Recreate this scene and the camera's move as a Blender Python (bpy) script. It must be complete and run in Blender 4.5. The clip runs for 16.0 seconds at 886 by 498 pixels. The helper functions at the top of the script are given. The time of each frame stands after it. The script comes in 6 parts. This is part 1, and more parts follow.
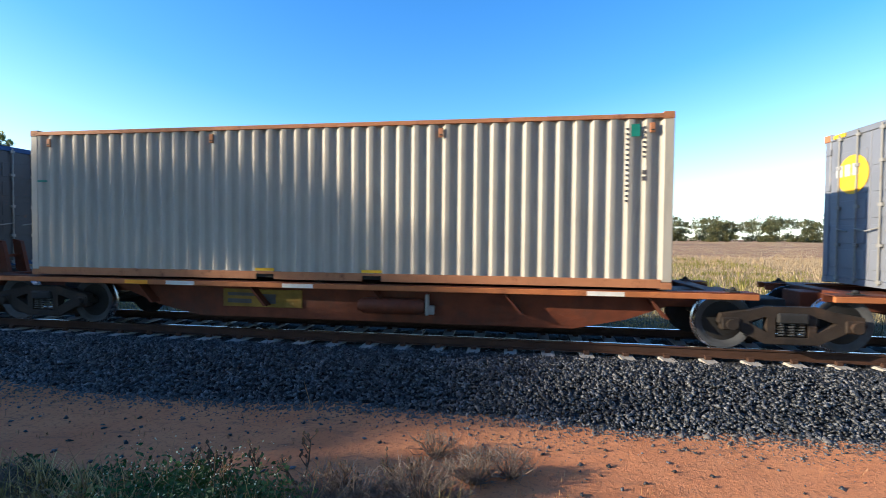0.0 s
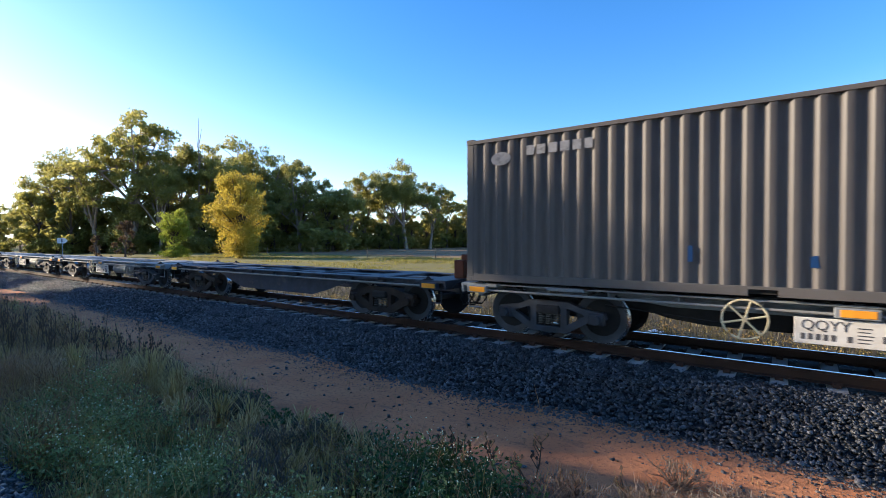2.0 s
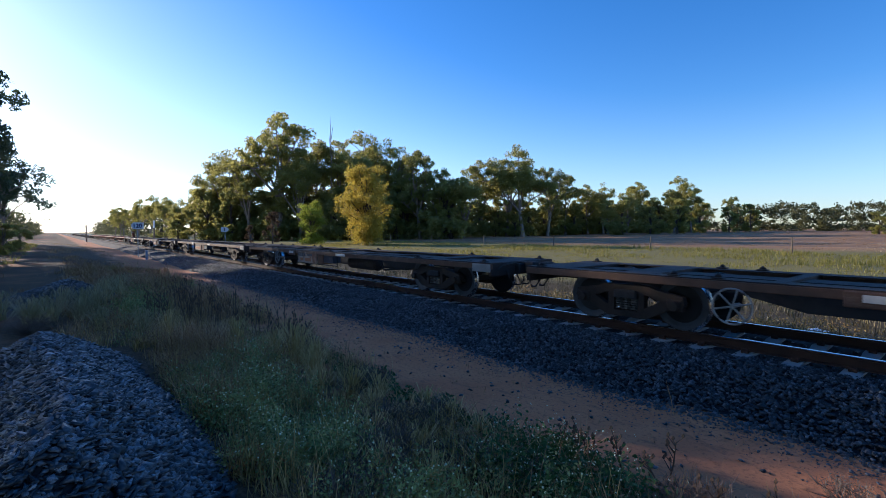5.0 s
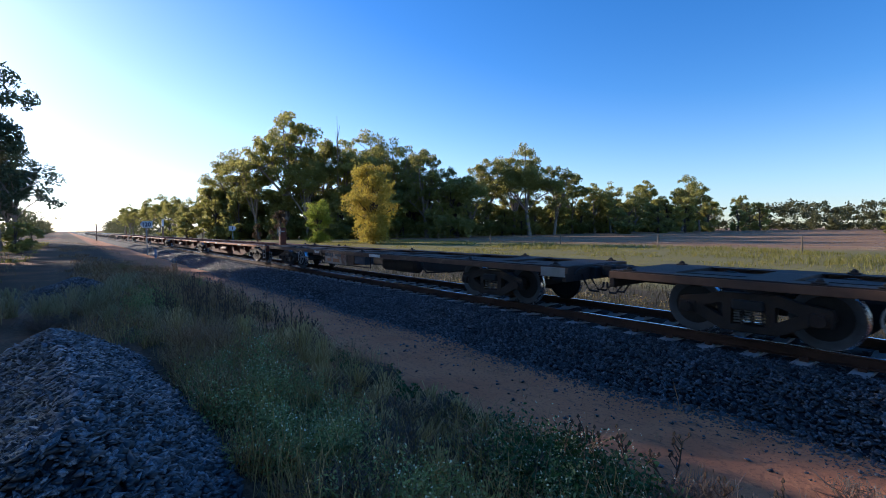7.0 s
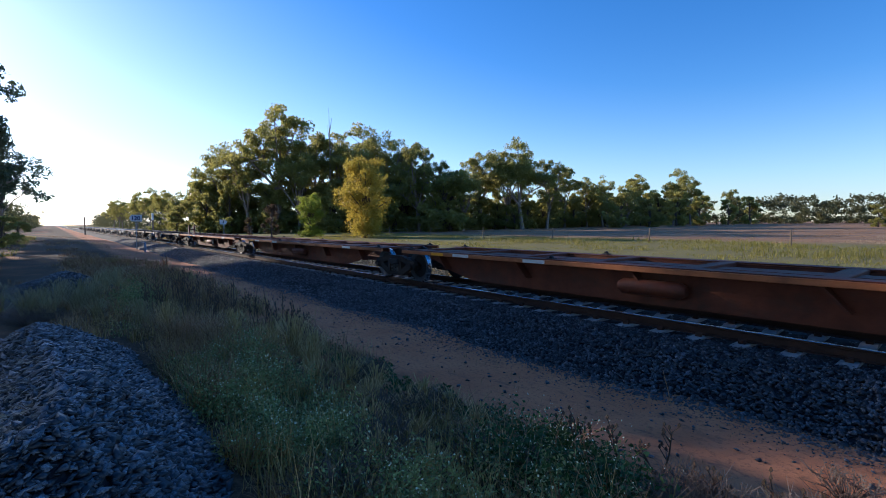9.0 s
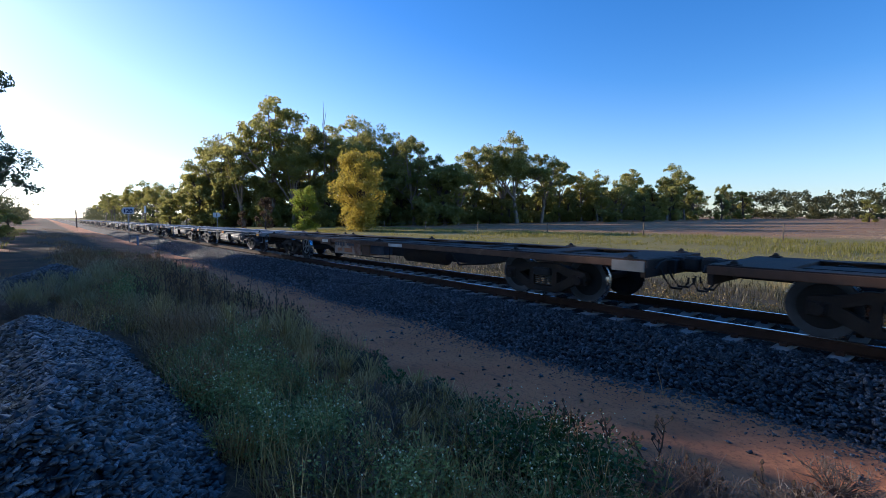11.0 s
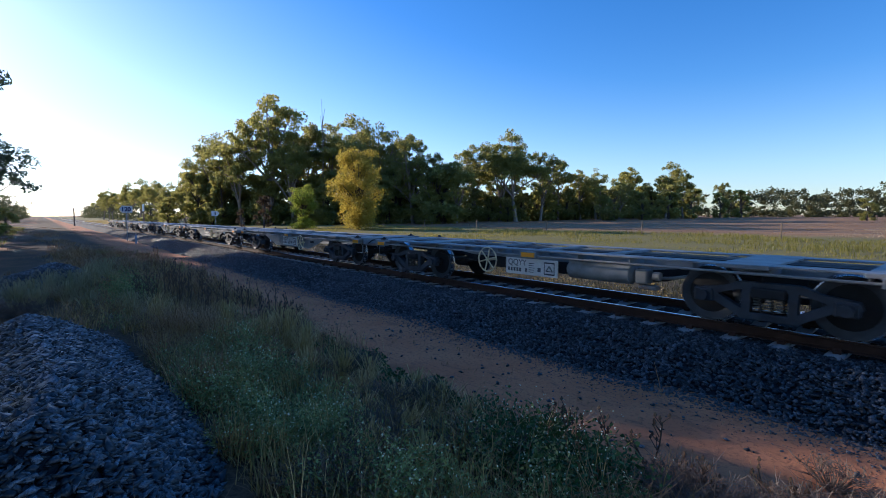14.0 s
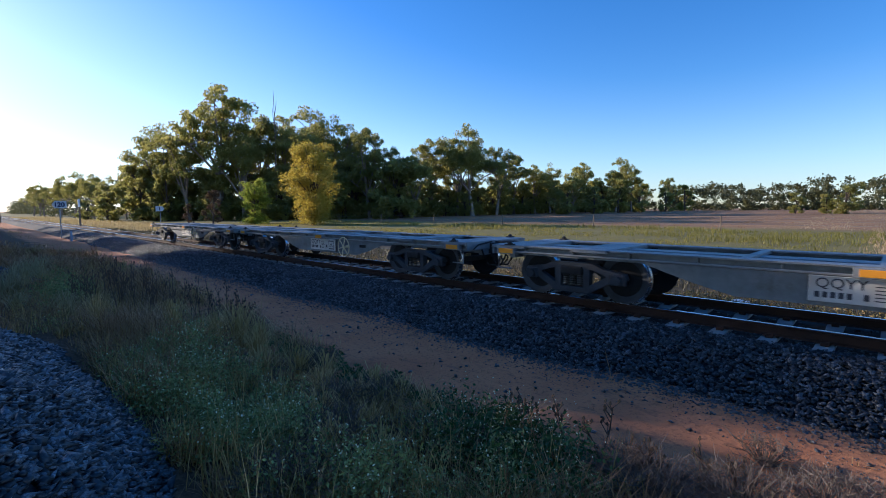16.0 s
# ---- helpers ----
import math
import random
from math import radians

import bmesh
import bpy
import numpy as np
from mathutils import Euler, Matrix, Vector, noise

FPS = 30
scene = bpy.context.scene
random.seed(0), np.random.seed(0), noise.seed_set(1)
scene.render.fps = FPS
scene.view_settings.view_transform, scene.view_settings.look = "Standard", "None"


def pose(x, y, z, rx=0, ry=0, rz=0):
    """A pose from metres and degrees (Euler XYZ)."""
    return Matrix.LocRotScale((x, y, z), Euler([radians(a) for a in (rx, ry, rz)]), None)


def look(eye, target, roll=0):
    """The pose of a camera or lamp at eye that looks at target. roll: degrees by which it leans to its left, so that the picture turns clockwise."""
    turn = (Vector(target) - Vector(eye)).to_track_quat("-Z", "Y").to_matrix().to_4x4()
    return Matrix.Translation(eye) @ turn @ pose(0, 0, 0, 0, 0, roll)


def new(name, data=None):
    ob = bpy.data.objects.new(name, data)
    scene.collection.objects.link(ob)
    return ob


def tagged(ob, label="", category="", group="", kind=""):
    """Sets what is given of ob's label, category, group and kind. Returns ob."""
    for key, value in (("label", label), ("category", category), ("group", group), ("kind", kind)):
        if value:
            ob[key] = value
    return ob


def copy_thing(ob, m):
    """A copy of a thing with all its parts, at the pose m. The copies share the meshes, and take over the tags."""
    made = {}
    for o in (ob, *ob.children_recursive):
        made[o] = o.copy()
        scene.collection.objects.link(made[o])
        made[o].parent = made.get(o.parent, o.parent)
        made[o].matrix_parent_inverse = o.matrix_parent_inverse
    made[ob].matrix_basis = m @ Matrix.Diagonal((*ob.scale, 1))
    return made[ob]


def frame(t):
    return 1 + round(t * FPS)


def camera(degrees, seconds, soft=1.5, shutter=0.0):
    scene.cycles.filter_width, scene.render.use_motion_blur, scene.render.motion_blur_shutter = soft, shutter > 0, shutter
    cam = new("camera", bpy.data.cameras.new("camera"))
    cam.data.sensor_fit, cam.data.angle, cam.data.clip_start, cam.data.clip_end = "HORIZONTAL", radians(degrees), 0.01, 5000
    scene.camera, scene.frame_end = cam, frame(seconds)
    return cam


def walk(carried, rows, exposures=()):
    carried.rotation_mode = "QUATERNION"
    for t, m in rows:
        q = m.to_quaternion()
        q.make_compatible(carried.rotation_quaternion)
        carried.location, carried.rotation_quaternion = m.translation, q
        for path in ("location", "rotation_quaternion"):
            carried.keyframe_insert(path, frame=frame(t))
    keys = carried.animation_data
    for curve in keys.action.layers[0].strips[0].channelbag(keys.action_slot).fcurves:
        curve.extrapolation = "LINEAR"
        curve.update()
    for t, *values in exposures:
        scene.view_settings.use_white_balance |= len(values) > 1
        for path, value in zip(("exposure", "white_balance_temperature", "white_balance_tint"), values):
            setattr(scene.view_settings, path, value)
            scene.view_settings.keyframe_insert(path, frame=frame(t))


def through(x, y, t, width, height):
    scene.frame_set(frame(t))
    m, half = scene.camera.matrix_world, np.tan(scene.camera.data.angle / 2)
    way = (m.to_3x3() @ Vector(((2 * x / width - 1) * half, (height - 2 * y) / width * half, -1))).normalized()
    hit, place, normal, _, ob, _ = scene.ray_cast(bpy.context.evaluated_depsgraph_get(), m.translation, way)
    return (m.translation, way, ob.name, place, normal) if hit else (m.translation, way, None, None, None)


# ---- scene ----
cam = camera(86.9, 16.0, soft=0.6, shutter=0.03)
PATH = [
    (0, (1.332, -9.283, 1.829), (1.026, -7.307, 1.778), 0.5),
    (0.5, (1.328, -9.294, 1.825), (0.745, -7.381, 1.781), 0.4),
    (1, (1.337, -9.311, 1.806), (0.511, -7.489, 1.772), 0.3),
    (1.5, (1.311, -9.306, 1.818), (0.287, -7.588, 1.786), 0.1),
    (2, (1.31, -9.317, 1.828), (0.131, -7.701, 1.8), -0.0),
    (2.5, (1.292, -9.323, 1.822), (-0.016, -7.811, 1.799), -0.1),
    (3, (1.286, -9.327, 1.813), (-0.112, -7.897, 1.786), -0.2),
    (3.5, (1.281, -9.326, 1.808), (-0.176, -7.957, 1.768), -0.2),
    (4, (1.273, -9.328, 1.807), (-0.223, -8.001, 1.751), -0.3),
    (4.5, (1.263, -9.318, 1.8), (-0.258, -8.021, 1.73), -0.3),
    (5, (1.247, -9.307, 1.791), (-0.29, -8.03, 1.711), -0.3),
    (7.5, (1.261, -9.303, 1.781), (-0.294, -8.048, 1.695), -0.3),
    (8, (1.259, -9.29, 1.777), (-0.289, -8.027, 1.683), -0.4),
    (8.5, (1.255, -9.283, 1.769), (-0.287, -8.013, 1.669), -0.4),
    (9, (1.248, -9.273, 1.761), (-0.286, -7.995, 1.65), -0.3),
    (11.5, (1.235, -9.258, 1.751), (-0.282, -7.962, 1.611), -0.1),
    (12, (1.236, -9.259, 1.752), (-0.279, -7.962, 1.61), -0.1),
    (12.5, (1.239, -9.264, 1.755), (-0.278, -7.968, 1.614), -0.1),
    (13, (1.244, -9.269, 1.752), (-0.273, -7.973, 1.615), -0.1),
    (13.5, (1.249, -9.27, 1.758), (-0.269, -7.975, 1.618), -0.1),
    (14, (1.243, -9.27, 1.756), (-0.272, -7.972, 1.612), -0.1),
    (14.5, (1.265, -9.288, 1.766), (-0.246, -7.987, 1.614), -0.1),
    (15, (1.254, -9.276, 1.763), (-0.251, -7.969, 1.608), -0.1),
    (15.5, (1.249, -9.272, 1.76), (-0.234, -7.94, 1.6), -0.2),
    (16, (1.255, -9.267, 1.758), (-0.135, -7.839, 1.59), -0.3),
]
EXPOSURES = [(0.0, 1.53, 5220, 7), (1.0, 1.58, 5350, 9), (1.5, 1.56, 5200, 10), (2.0, 1.46, 5300, 11), (2.5, 1.24, 5100, 11), (3.5, 0.91, 4900, 13), (5.0, 0.75, 4850, 15), (16.0, 0.75, 4850, 15)]
walk(cam, [(t, look(e, a, r)) for t, e, a, r in PATH], EXPOSURES)

# ---- world, sun ----
SUN_AZ, SUN_EL = 19.0, 16.2          # degrees off the track axis towards the near side, and height
sun_way = Vector((-math.cos(radians(SUN_AZ)) * math.cos(radians(SUN_EL)), -math.sin(radians(SUN_AZ)) * math.cos(radians(SUN_EL)), math.sin(radians(SUN_EL))))
world = bpy.data.worlds.new("sky")
scene.world = world
world.use_nodes = True
wn = world.node_tree
sky = wn.nodes.new("ShaderNodeTexSky")
sky.sky_type, sky.sun_disc = "NISHITA", False
sky.sun_elevation, sky.sun_rotation = radians(SUN_EL), radians(270 - SUN_AZ)
sky.air_density, sky.dust_density, sky.ozone_density = 1.0, 0.28, 1.5
deep = wn.nodes.new("ShaderNodeHueSaturation")
deep.inputs["Hue"].default_value = 0.506
haze = wn.nodes.new("ShaderNodeMapRange")            # the brighter sky towards the sun is paler
haze.inputs["From Min"].default_value, haze.inputs["From Max"].default_value = 2.5, 5.6
haze.inputs["To Min"].default_value, haze.inputs["To Max"].default_value = 1.34, 0.80
wn.links.new(sky.outputs[0], haze.inputs["Value"])
wn.links.new(haze.outputs[0], deep.inputs["Saturation"])
wn.links.new(sky.outputs[0], deep.inputs["Color"])
wn.links.new(deep.outputs[0], wn.nodes["Background"].inputs[0])
wn.nodes["Background"].inputs[1].default_value = 0.102
sun = bpy.data.lights.new("sun", "SUN")
sun.energy, sun.angle, sun.color = 4.05, radians(0.53), (1.0, 0.73, 0.43)
sun_ob = new("sun", sun)
sun_ob.matrix_world = look(sun_way * 200, (0, 0, 0))


# ---- materials ----
def nodes_of(name):
    m = bpy.data.materials.new(name)
    m.use_nodes = True
    return m, m.node_tree.nodes, m.node_tree.links, m.node_tree.nodes["Principled BSDF"]


def noise_node(n, l, coord, scale, detail=4.0, rough=0.6, stretch=None):
    t = n.new("ShaderNodeTexNoise")
    t.inputs["Scale"].default_value, t.inputs["Detail"].default_value, t.inputs["Roughness"].default_value = scale, detail, rough
    if stretch:
        mp = n.new("ShaderNodeMapping")
        mp.inputs["Scale"].default_value = stretch
        l.new(coord, mp.inputs[0])
        coord = mp.outputs[0]
    l.new(coord, t.inputs["Vector"])
    return t.outputs["Fac"]


def ramp(n, l, fac, lo, hi):
    r = n.new("ShaderNodeMapRange")
    r.inputs["From Min"].default_value, r.inputs["From Max"].default_value = lo, hi
    l.new(fac, r.inputs["Value"])
    return r.outputs[0]


def mix(n, l, fac, a, b):
    m = n.new("ShaderNodeMix")
    m.data_type = "RGBA"
    for sock, v in ((m.inputs[0], fac), (m.inputs[6], a), (m.inputs[7], b)):
        if isinstance(v, (int, float)):
            sock.default_value = v
        elif isinstance(v, tuple):
            sock.default_value = (*v, 1)
        else:
            l.new(v, sock)
    return m.outputs[2]


def surface(name, base, second=None, wear=None, scale=3.0, wear_scale=1.2, wear_at=(0.58, 0.72), rough=0.6, metal=0.0, bump=0.3, bump_scale=40.0, stretch=None):
    """Base colour with a broad second tone, patches of wear, and fine relief."""
    m, n, l, p = nodes_of(name)
    c = n.new("ShaderNodeTexCoord").outputs["Object"]
    col = mix(n, l, ramp(n, l, noise_node(n, l, c, scale), 0.35, 0.65), base, second or tuple(v * 0.8 for v in base))
    if wear:
        col = mix(n, l, ramp(n, l, noise_node(n, l, c, wear_scale, 8, 0.7, stretch), *wear_at), col, wear)
    l.new(col, p.inputs["Base Color"])
    fine = noise_node(n, l, c, bump_scale, 5, 0.6)
    b = n.new("ShaderNodeBump")
    b.inputs["Strength"].default_value, b.inputs["Distance"].default_value = bump, 0.01
    l.new(fine, b.inputs["Height"])
    l.new(b.outputs[0], p.inputs["Normal"])
    rr = n.new("ShaderNodeMapRange")
    rr.inputs["To Min"].default_value, rr.inputs["To Max"].default_value = max(rough - 0.12, 0.05), min(rough + 0.12, 1)
    l.new(fine, rr.inputs["Value"])
    l.new(rr.outputs[0], p.inputs["Roughness"])
    p.inputs["Metallic"].default_value = metal
    p.inputs["Specular IOR Level"].default_value = 0.5 if metal else 0.25
    return m


def leafy(name, a, b, c, through=0.5, rough=0.5, island=True, glow=None):
    """Leaves or blades: a colour for each leaf, broad patches, and some light through it."""
    m, n, l, p = nodes_of(name)
    geo = n.new("ShaderNodeNewGeometry")
    pos = n.new("ShaderNodeTexCoord").outputs["Object"]
    col = mix(n, l, geo.outputs["Random Per Island"], a, b)
    col = mix(n, l, ramp(n, l, noise_node(n, l, pos, 0.5 if island else 1.5), 0.42, 0.66), col, c)
    l.new(col, p.inputs["Base Color"])
    p.inputs["Roughness"].default_value = rough
    p.inputs["Specular IOR Level"].default_value = 0.3
    tr = n.new("ShaderNodeBsdfTranslucent")
    l.new(mix(n, l, 0.5, col, glow) if glow else col, tr.inputs["Color"])     # light comes through a leaf yellower than it goes in
    mx = n.new("ShaderNodeMixShader")
    mx.inputs[0].default_value = through
    l.new(p.outputs[0], mx.inputs[1])
    l.new(tr.outputs[0], mx.inputs[2])
    l.new(mx.outputs[0], n["Material Output"].inputs[0])
    return m


def stone_mat(name, a, b, c, scale=1.2, rough=0.62):
    """Crushed rock: a tone for each stone."""
    m, n, l, p = nodes_of(name)
    geo = n.new("ShaderNodeNewGeometry")
    pos = n.new("ShaderNodeTexCoord").outputs["Object"]
    col = mix(n, l, ramp(n, l, geo.outputs["Random Per Island"], 0.4, 1.0), a, b)
    col = mix(n, l, ramp(n, l, noise_node(n, l, pos, scale), 0.5, 0.8), col, c)
    col = mix(n, l, ramp(n, l, noise_node(n, l, pos, 60), 0.3, 0.7), col, tuple(v * 0.7 for v in a))
    l.new(col, p.inputs["Base Color"])
    p.inputs["Roughness"].default_value = rough
    return m


RUST = (0.15, 0.06, 0.03)
M_GREY = surface("grey_wagon_paint", (0.26, 0.28, 0.295), (0.19, 0.205, 0.215), (0.10, 0.085, 0.07), rough=0.5, wear_at=(0.55, 0.75))
M_UNDER = surface("grimy_steel", (0.030, 0.030, 0.031), (0.019, 0.019, 0.020), (0.05, 0.037, 0.03), rough=0.75, bump=0.5)
M_BOGIE = surface("bogie_steel", (0.055, 0.062, 0.075), (0.034, 0.038, 0.046), (0.05, 0.042, 0.038), rough=0.65, bump=0.4)
M_BOGIE_BROWN = surface("rusty_bogie_steel", (0.036, 0.027, 0.021), (0.020, 0.016, 0.014), (0.07, 0.04, 0.025), rough=0.8, bump=0.5)
M_WHEEL = surface("wheel_steel", (0.020, 0.020, 0.022), (0.011, 0.011, 0.012), rough=0.7, metal=0.0, bump=0.1)
M_RIM = surface("wheel_rim_steel", (0.075, 0.080, 0.092), (0.045, 0.048, 0.056), rough=0.55, bump=0.15)
M_TREAD = surface("polished_tread", (0.55, 0.56, 0.58), (0.45, 0.45, 0.47), rough=0.25, metal=1.0, bump=0.05)
M_SPRING = surface("spring_steel", (0.10, 0.098, 0.095), rough=0.5, metal=0.4)
M_BROWN = surface("brown_wagon_paint", (0.135, 0.038, 0.017), (0.085, 0.026, 0.013), (0.065, 0.031, 0.021), rough=0.65, bump=0.4, wear_at=(0.52, 0.7))
M_ORANGE_RUST = surface("orange_brown_paint", (0.42, 0.15, 0.05), (0.30, 0.11, 0.04), (0.12, 0.05, 0.025), rough=0.6, wear_scale=2.5, stretch=(0.4, 1, 1))
M_DARK = surface("black_brown_wagon_paint", (0.036, 0.026, 0.022), (0.022, 0.018, 0.016), (0.10, 0.05, 0.028), rough=0.7, bump=0.4, wear_at=(0.6, 0.75))
M_SILL = surface("worn_brown_sill", (0.13, 0.075, 0.048), (0.085, 0.05, 0.035), (0.22, 0.15, 0.10), rough=0.65, wear_scale=2.5, stretch=(0.3, 1, 1))
M_BLUEBLACK = surface("blue_black_wagon_paint", (0.05, 0.06, 0.085), (0.035, 0.04, 0.055), (0.12, 0.11, 0.10), rough=0.55)
M_PLATE = surface("dirty_white_panel", (0.72, 0.70, 0.66), (0.58, 0.55, 0.50), (0.34, 0.28, 0.22), rough=0.55, wear_at=(0.58, 0.8), stretch=(1, 1, 0.4))
M_RUSTPLATE = surface("rust_stained_panel", (0.42, 0.33, 0.26), (0.34, 0.25, 0.19), (0.17, 0.085, 0.05), rough=0.65, wear_scale=1.6, wear_at=(0.46, 0.62))
M_LETTER = surface("black_lettering", (0.10, 0.10, 0.11), (0.06, 0.06, 0.068), rough=0.6)
M_REFLECT = surface("amber_reflector", (0.85, 0.36, 0.02), (0.75, 0.30, 0.02), rough=0.35, bump=0.1)
M_CREAMWHEEL = surface("cream_brake_wheel", (0.74, 0.65, 0.42), (0.62, 0.54, 0.34), None, rough=0.5)
M_GREYWHEEL = surface("grey_brake_wheel", (0.28, 0.28, 0.27), (0.21, 0.21, 0.20), RUST, rough=0.5)
M_RUBBER = surface("black_rubber", (0.025, 0.025, 0.026), rough=0.7)
M_RAILSIDE = surface("rusty_rail", (0.06, 0.03, 0.019), (0.042, 0.022, 0.015), rough=0.8, bump=0.4)
M_RAILTOP = surface("polished_rail", (0.62, 0.62, 0.64), (0.52, 0.52, 0.54), rough=0.22, metal=1.0, bump=0.05)
M_CONCRETE = surface("sleeper_concrete", (0.40, 0.38, 0.355), (0.30, 0.285, 0.265), (0.20, 0.175, 0.16), rough=0.85, bump=0.4)
M_BALLAST = stone_mat("ballast_rock", (0.014, 0.017, 0.022), (0.27, 0.28, 0.30), (0.07, 0.076, 0.086), rough=0.5)
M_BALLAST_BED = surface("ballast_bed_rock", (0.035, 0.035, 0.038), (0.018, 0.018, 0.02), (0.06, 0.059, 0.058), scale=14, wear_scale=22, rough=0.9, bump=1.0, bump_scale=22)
M_HEAP = stone_mat("heap_rock", (0.012, 0.015, 0.019), (0.32, 0.345, 0.385), (0.05, 0.055, 0.065), rough=0.40)
M_GRAVEL = stone_mat("loose_gravel", (0.07, 0.07, 0.075), (0.21, 0.20, 0.20), (0.13, 0.10, 0.08))
M_BARK = surface("gum_bark", (0.30, 0.24, 0.18), (0.20, 0.16, 0.12), (0.42, 0.38, 0.32), rough=0.9, bump=0.6, bump_scale=8, stretch=(1, 1, 0.3))
M_DARKBARK = surface("dark_bark", (0.10, 0.08, 0.065), (0.07, 0.055, 0.045), rough=0.95, bump=0.6, bump_scale=8)
M_GUM = leafy("gum_leaves", (0.17, 0.20, 0.062), (0.30, 0.31, 0.088), (0.39, 0.35, 0.10), through=0.68, rough=0.42, glow=(0.52, 0.46, 0.11))
M_DARKGUM = leafy("dark_gum_leaves", (0.13, 0.165, 0.058), (0.22, 0.24, 0.08), (0.27, 0.26, 0.088), through=0.66, rough=0.42, glow=(0.48, 0.42, 0.09))
# gum leaves darkened to stand for shaded, backlit crowns
M_SHADEGUM = leafy("shaded_gum_leaves", (0.055, 0.085, 0.045), (0.10, 0.13, 0.06), (0.12, 0.135, 0.06), through=0.25, rough=0.5)
M_FARGUM = leafy("far_gum_leaves", (0.07, 0.08, 0.035), (0.11, 0.115, 0.045), (0.17, 0.155, 0.055), through=0.4)
M_WATTLE = leafy("yellow_green_leaves", (0.36, 0.30, 0.042), (0.45, 0.36, 0.055), (0.29, 0.265, 0.05), through=0.6, glow=(0.66, 0.50, 0.05))
M_LIME = leafy("bright_green_leaves", (0.21, 0.26, 0.038), (0.31, 0.35, 0.055), (0.25, 0.28, 0.045), through=0.66, glow=(0.42, 0.48, 0.05))
M_DRYBUSH = leafy("brown_scrub", (0.11, 0.07, 0.04), (0.15, 0.10, 0.055), (0.09, 0.07, 0.04))
M_WEED = leafy("green_weeds", (0.115, 0.092, 0.022), (0.48, 0.38, 0.11), (0.44, 0.265, 0.078), through=0.15, island=False)
M_LEAFWEED = leafy("fine_leaved_weeds", (0.080, 0.115, 0.034), (0.40, 0.45, 0.16), (0.31, 0.30, 0.09), through=0.15, island=False)
M_HERB = leafy("dark_green_herb", (0.04, 0.09, 0.022), (0.09, 0.15, 0.04), (0.06, 0.10, 0.03), through=0.22, island=False)
M_DRYGRASS = leafy("dry_grass", (0.15, 0.078, 0.035), (0.60, 0.38, 0.16), (0.34, 0.175, 0.072), through=0.15, island=False)
M_STRAW = leafy("pale_straw_blades", (0.46, 0.29, 0.09), (0.80, 0.55, 0.23), (0.50, 0.35, 0.10), through=0.3, island=False)
M_STALK = leafy("dark_brown_stalks", (0.05, 0.032, 0.022), (0.13, 0.08, 0.05), (0.08, 0.05, 0.03), through=0.05, island=False)
M_DRYLEAF = leafy("withered_leaves", (0.12, 0.08, 0.042), (0.30, 0.20, 0.095), (0.22, 0.15, 0.06), through=0.1, island=False)
M_TWIG = leafy("grey_twigs", (0.075, 0.056, 0.046), (0.23, 0.175, 0.135), (0.09, 0.066, 0.052), through=0.05, island=False)
M_FLOWER = leafy("small_pale_flowers", (0.72, 0.72, 0.45), (0.80, 0.80, 0.62), (0.70, 0.66, 0.35), through=0.2)
M_FIELDGRASS = leafy("field_weeds", (0.21, 0.19, 0.040), (0.40, 0.34, 0.085), (0.27, 0.245, 0.055), island=False)
M_VERGEGRASS = leafy("straw_verge_grass", (0.38, 0.29, 0.13), (0.58, 0.46, 0.23), (0.34, 0.28, 0.11), island=False)
# brown bank grass with the shade beside the train put into its colour
M_SHADEDBANK = leafy("shaded_bank_grass", (0.055, 0.050, 0.022), (0.17, 0.14, 0.065), (0.09, 0.085, 0.035), through=0.12, island=False)
M_STUBBLE = leafy("cut_stubble", (0.36, 0.26, 0.14), (0.60, 0.46, 0.27), (0.42, 0.31, 0.17), through=0.35, island=False)
M_SIGNWHITE = surface("white_sign", (0.86, 0.86, 0.84), (0.78, 0.78, 0.76), rough=0.5)
M_SIGNBLUE = surface("blue_letter_paint", (0.015, 0.035, 0.12), rough=0.5)
M_POST = surface("galvanised_post", (0.35, 0.36, 0.37), (0.25, 0.26, 0.27), rough=0.5, metal=0.6)
M_WOODPOST = surface("weathered_timber", (0.26, 0.19, 0.13), (0.17, 0.13, 0.09), rough=0.9, bump=0.6)
M_POSTBLUE = surface("pale_blue_post", (0.30, 0.36, 0.46), (0.24, 0.29, 0.38), rough=0.6)


